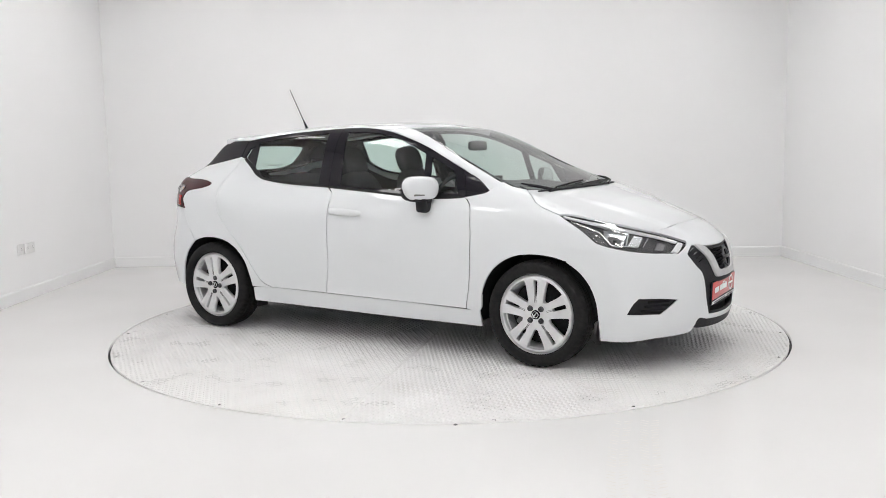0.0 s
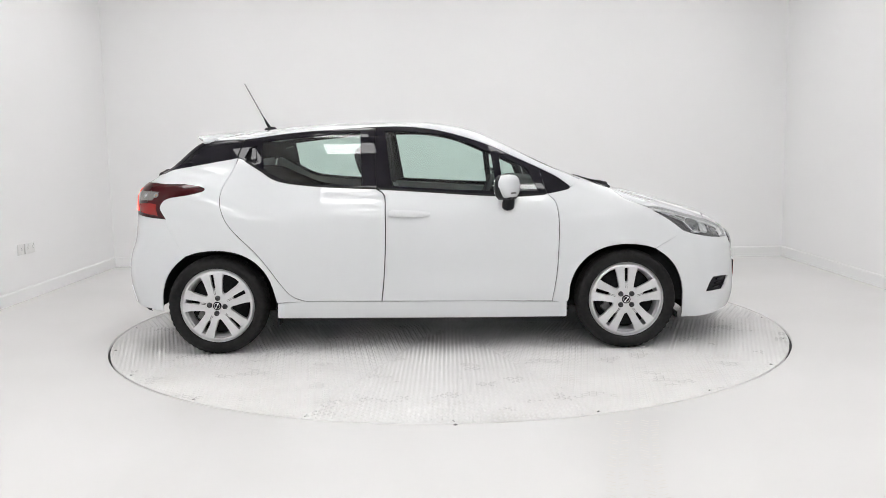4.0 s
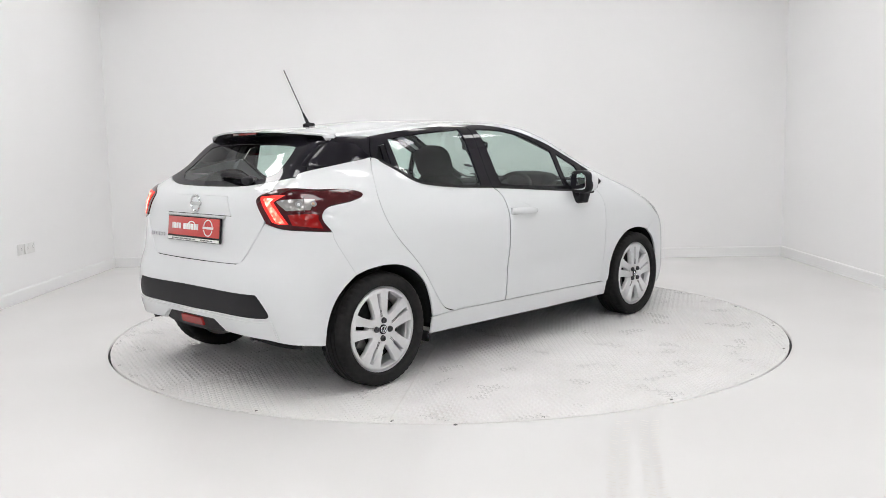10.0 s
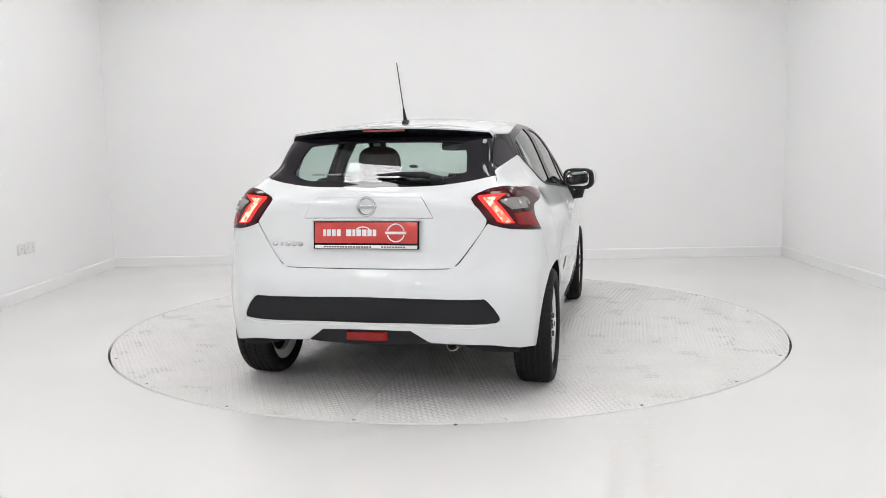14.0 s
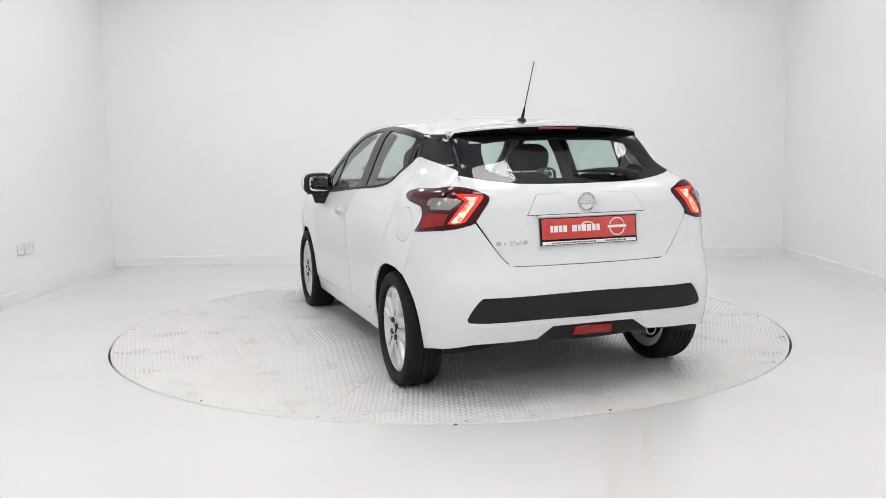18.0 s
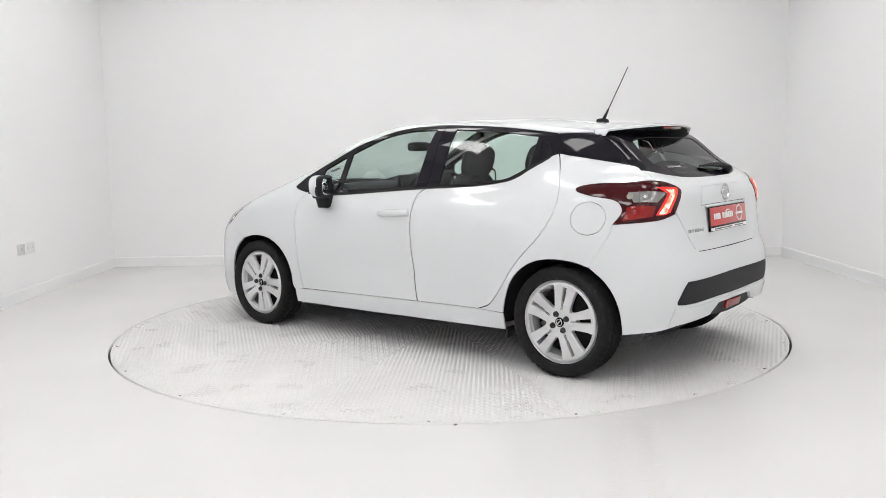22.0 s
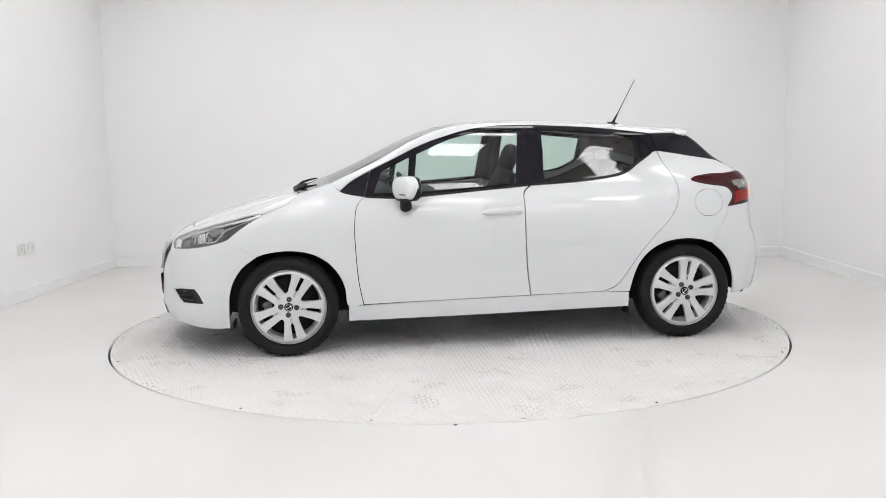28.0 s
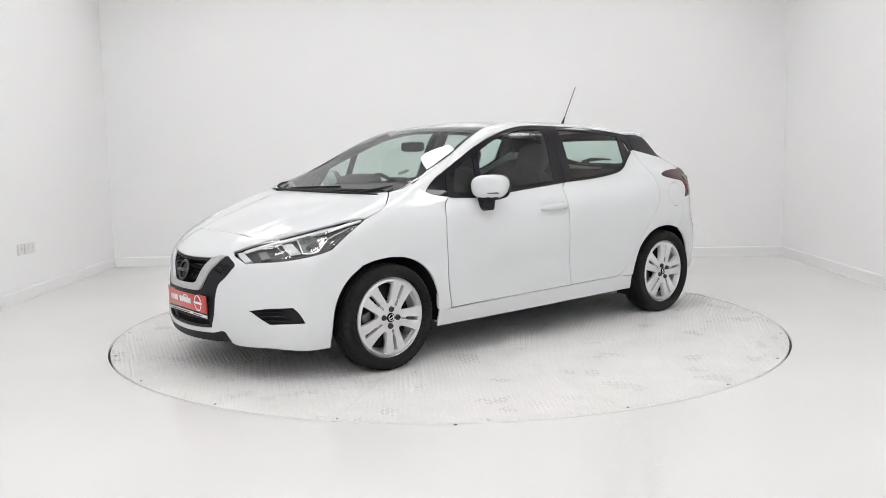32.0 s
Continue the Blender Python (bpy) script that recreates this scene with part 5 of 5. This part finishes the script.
def rim_face(name, parent):
    """Five pairs of spokes: wide openings between the pairs and a slot in each pair."""
    circle = np.array([polar(.222, a) for a in np.linspace(0, 360, 96, endpoint=False)])
    holes = []
    for k in range(5):
        mid = 72 * k + 36
        w0, w1 = 7.5, 16
        line = [polar(.206, mid + w1 * u) for u in np.linspace(-1, 1, 7)]
        holes.append(smooth_path([(*p, 0) for p in line[1:]], [(*polar(.165, mid + w1 * .97), 0), (*polar(.092, mid + w0), 0)], [(*polar(.084, mid), 0), (*polar(.092, mid - w0), 0)], [(*polar(.165, mid - w1 * .97), 0), (*line[0], 0)])[:, :2])
        a = 72 * k
        ca, sa = math.cos(radians(a)), math.sin(radians(a))
        holes.append(np.array([(r * ca - w * sa, r * sa + w * ca) for r, w in ((.196, .0125), (.116, .0100), (.106, .006), (.106, -.006), (.116, -.0100), (.196, -.0125))]))

    def place(uv):
        r = np.hypot(uv[:, 0], uv[:, 1])
        h = .080 - .006 * np.clip(1 - r / .20, 0, 1) ** 2 - .008 * np.clip((r - .204) / .018, 0, 1) ** 2
        lean = .060 * np.clip(1 - r / .20, 0, 1) - .89 * np.clip((r - .204) / .018, 0, 1)
        n = np.column_stack([-lean * uv[:, 0] / np.maximum(r, 1e-6), np.ones(len(uv)), -lean * uv[:, 1] / np.maximum(r, 1e-6)])
        return np.column_stack([uv[:, 0], h, uv[:, 1]]), n / np.linalg.norm(n, axis=1, keepdims=True)
    ob = shell(name, circle, holes, place, alloy, parent, "silver five-twin-spoke alloy face", step=.0075, depth=.034, gap=0, edge=.005)
    return ob


def wheel(x, y, turn, s, bolts):
    hub = put("wheel", WHEEL_DISC, car, "silver alloy wheel with black tyre", pose(x, y, .3070, 0, 0, 0 if s > 0 else 180) @ pose(0, 0, 0, 0, turn, 0))
    for nm, me, lab in WHEEL_PARTS:
        put(nm, me, hub, lab)
    for k in range(4):
        a = math.radians(90 * k + bolts)
        put("wheel_bolt", BOLT, hub, m=pose(.048 * math.cos(a), .0795, .048 * math.sin(a)))
    for k in range(5):
        for groove_shade in GROOVE_SHADES:
            put("spoke_groove_shade", groove_shade, hub, m=pose(0, 0, 0, 0, -72 * k, 0))
    return hub


face_ob = rim_face("rim", None)
rim_me = face_ob.data
bpy.data.objects.remove(face_ob)
WHEEL_DISC = bm_mesh("wheel", spin([(.222, .0675), (.228, .072), (.2315, .068), (.2315, .058), (.222, .050), (.208, .047), (.199, .040), (.196, .022), (.189, .012), (.186, -.06), (.222, -.07), (.2315, -.075)], 72), alloy, True, .7)
def groove_shade_mesh(side_s):
    """A raised dark strip, coloured as the shade in one of the two shallow grooves that run from the hub between the
    spokes of a pair.
    """
    bm = bmesh.new()
    corners = [(.070, side_s * .0042 - .0011), (.070, side_s * .0042 + .0011), (.107, side_s * .0032 + .0009), (.107, side_s * .0032 - .0009)]
    low = [bm.verts.new((r, .070, e)) for r, e in corners]
    top = [bm.verts.new((r, .0805, e)) for r, e in corners]
    bm.faces.new(top)
    for i in range(4):
        bm.faces.new((low[i], low[(i + 1) % 4], top[(i + 1) % 4], top[i]))
    return bm_mesh("spoke_groove_shade", bm, alloy_dark)


GROOVE_SHADES = [groove_shade_mesh(1), groove_shade_mesh(-1)]
BOLT = bm_mesh("wheel_bolt", spin([(0, .004), (.006, .004), (.007, .009), (.0140, .008), (.0165, -.002), (.0185, -.006)], 18), bolt_grey, True)
WHEEL_PARTS = [
    ("tyre", tyre_mesh(), "black road tyre with tread grooves"),
    ("rim", rim_me, "silver five-twin-spoke alloy face"),
    ("brake_disc", bm_mesh("brake_disc", spin([(.0, .016), (.075, .016), (.08, .004), (.125, .004), (.125, -.012), (.08, -.012)], 40), brake_steel, True), "steel brake disc"),
    ("dust_shield", bm_mesh("dust_shield", spin([(.0, -.03), (.198, -.03)], 40), lining_black), ""),
    ("inner_dish", bm_mesh("inner_dish", spin([(.045, .030), (.10, .026), (.178, .0)], 48), lining_black, True), "dark inner dish"),
    ("caliper", bm_mesh("caliper", box(.07, .05, .12, .012, at=(.105, .0, .03)), alloy_dark, True), "dark brake caliper"),
    ("hub_cap", bm_mesh("hub_cap", spin([(0, .0825), (.020, .082), (.026, .079), (.0285, .066)], 32), gloss_black, True), "black centre cap"),
    ("cap_ring", bm_mesh("cap_ring", spin([(.0145, .0825), (.016, .0845), (.018, .0845), (.0195, .0825)], 32), chrome, True), "chrome ring on the cap"),
    ("cap_bar", bm_mesh("cap_bar", box(.042, .004, .006, .001, at=(0, .084, 0)), chrome), ""),
]
wheel(0.0, .760, 44, 1, 17)
wheel(0.0, -.760, 62, -1, 68)
wheel(2.525, .754, 27, 1, 32)
wheel(2.525, -.754, 54, -1, 9)


# ---- mirrors ----
for s in (1, -1):
    c = Vector((1.797, s * .882, 1.015))
    shape = pillow(.115, .242, .146, 3.0, 32, 18)
    for v in shape.verts:
        v.co.y *= 1 - .10 * (v.co.z / .07 < 0) * abs(v.co.z) / .07
        if v.co.x < -.025:
            v.co.x = -.025 + (v.co.x + .025) * .25
        v.co.z += .06 * s * v.co.y * .5
    mir_ob = part("door_mirror", shape, car_white, car, "white door mirror on a black foot", m=Matrix.Translation(c) @ pose(0, 0, 0, 0, 0, s * 23))
    part("mirror_surround", pillow(.062, .240, .149, 3.4, 32, 16), trim_black, mir_ob, "black mirror surround", m=pose(-.022, 0, -.001))
    part("mirror_glass", pillow(.008, .190, .108, 4.0, 32, 12), mirror_glass, mir_ob, "mirror glass", m=pose(-.0515, 0, 0))
    part("repeater", box(.03, .075, .012, .005, at=(.041, s * .040, -.036)), lamp_clear, mir_ob, "clear indicator repeater")
    part("repeater_dot", box(.006, .012, .008, .002, at=(.052, s * .065, -.036)), sign_grey, mir_ob)
    part("mirror_foot", rod([(1.80, s * .785, .935), (1.798, s * .835, .895), (1.80, s * .872, .897), (1.805, s * .892, .965)], [.028, .034, .037, .034], 12), trim_black, mir_ob, "black mirror foot", m=mir_ob.matrix_basis.inverted())
    part("mirror_base", box(.085, .13, .022, .010, at=(-.003, 0, -.066)), trim_black, mir_ob, "black lower half")

# ---- cabin ----
def seat(x, y, w, lean, z=.50, headrest=True):
    st = part("seat", pillow(.50, w, .17, 4), seat_cloth, car, "dark grey cloth seat", m=pose(x, y, z, 0, -6, 0))
    back = pose(-.24, 0, .33, 0, -lean, 0)
    squab = pillow(.15, w * .98, .62, 4.0)
    for v in squab.verts:
        u = max(0.0, v.co.z + .05) / .36
        v.co.y *= 1 - .34 * u * u
    part("backrest", squab, seat_cloth, st, m=back)
    if headrest:
        part("headrest", pillow(.11, .28, .22, 2.8), seat_cloth, st, "headrest grown out of the backrest", m=back @ pose(.005, 0, .375))
    return st


seat(1.28, .36, .50, 12)
seat(1.28, -.36, .50, 12)
bench = part("rear_bench", pillow(.48, 1.26, .16, 5), seat_cloth, car, "dark grey cloth rear bench", m=pose(.40, 0, .52, 0, -5, 0))
bb = pose(-.25, 0, .30, 0, -22, 0)
part("backrest", pillow(.15, 1.24, .56, 6), seat_cloth, bench, m=bb)
for y in (-.36, .36):
    part("headrest", pillow(.10, .25, .17, 3.2), seat_cloth, bench, m=bb @ pose(0, y, .25))
dash = part("dashboard", pillow(.46, 1.30, .26, 5), cabin_plastic, car, "dark grey dashboard", m=pose(2.05, 0, .88, 0, 6, 0))
part("instrument_hood", pillow(.22, .36, .12, 3.5), cabin_plastic, dash, m=pose(-.16, -.36, .12))
part("touch_screen", box(.02, .20, .13, .006, at=(-.235, 0, .09)), gloss_black, dash, "black centre screen")
part("column", rod([(1.95, -.36, .90), (1.70, -.36, .92)], .035, 10), cabin_plastic, dash, m=dash.matrix_basis.inverted())
tilt = pose(1.66, -.36, .905, 0, -66, 0)
wheel_rim = bmesh.new()
n, mseg = 36, 8
rr = [[wheel_rim.verts.new(((.178 + .014 * math.cos(b)) * math.cos(a), (.178 + .014 * math.cos(b)) * math.sin(a), .014 * math.sin(b))) for b in (2 * math.pi * j / mseg for j in range(mseg))] for a in (2 * math.pi * i / n for i in range(n))]
for i in range(n):
    for j in range(mseg):
        wheel_rim.faces.new((rr[i][j], rr[(i + 1) % n][j], rr[(i + 1) % n][(j + 1) % mseg], rr[i][(j + 1) % mseg]))
sw = part("steering_wheel", wheel_rim, cabin_plastic, car, "black three-spoke steering wheel", m=tilt)
part("hub", pillow(.15, .14, .05, 3), cabin_plastic, sw)
for a in (90, -90, 180):
    part("spoke", box(.13, .03, .02, .006, at=(.11, 0, 0), turn=None), cabin_plastic, sw, m=pose(0, 0, 0, 0, 0, a))
rv = part("rear_view_mirror", pillow(.03, .24, .066, 4.5), trim_black, car, "black rear-view mirror", m=pose(1.70, 0, 1.262, 0, 0, 0))
part("mirror_stem", rod([(0, 0, .02), (.0, 0, .036)], .012, 8), trim_black, rv)
sheet("tax_disc", "top", np.array([T(2.12 + .035 * math.cos(a), .44 + .035 * math.sin(a)) for a in np.linspace(0, 6.28, 20, endpoint=False)]), sign_grey, windscreen, "small round paper disc holder", lift=-.012, gap=0, depth=0, step=.02)
part("door_speaker_trim", box(.5, .02, .1, .01, at=(1.5, .74, .62)), cabin_plastic, car)


# ---- what moves: the turntable and the car on it turn together ----
def table_turn(t):
    return 0.596144 + 0.1370236 * t + 4.37e-5 * (t - 16) ** 2


CAR_HEADING, CAR_SPOT = -1.158029, (-0.5999, 1.2950)


def motions():
    times = [.5 * k for k in range(65)]
    rows, table_rows = [], []
    for t in times:
        a = table_turn(t)
        c, s = math.cos(a), math.sin(a)
        x, y = TABLE[0] + c * CAR_SPOT[0] - s * CAR_SPOT[1], TABLE[1] + s * CAR_SPOT[0] + c * CAR_SPOT[1]
        rows.append((t, pose(x, y, .0, 0, 0, math.degrees(a + CAR_HEADING))))
        table_rows.append((t, pose(*TABLE, 0, 0, 0, math.degrees(a + CAR_HEADING))))
    walk(car, rows)
    walk(table, table_rows)


motions()
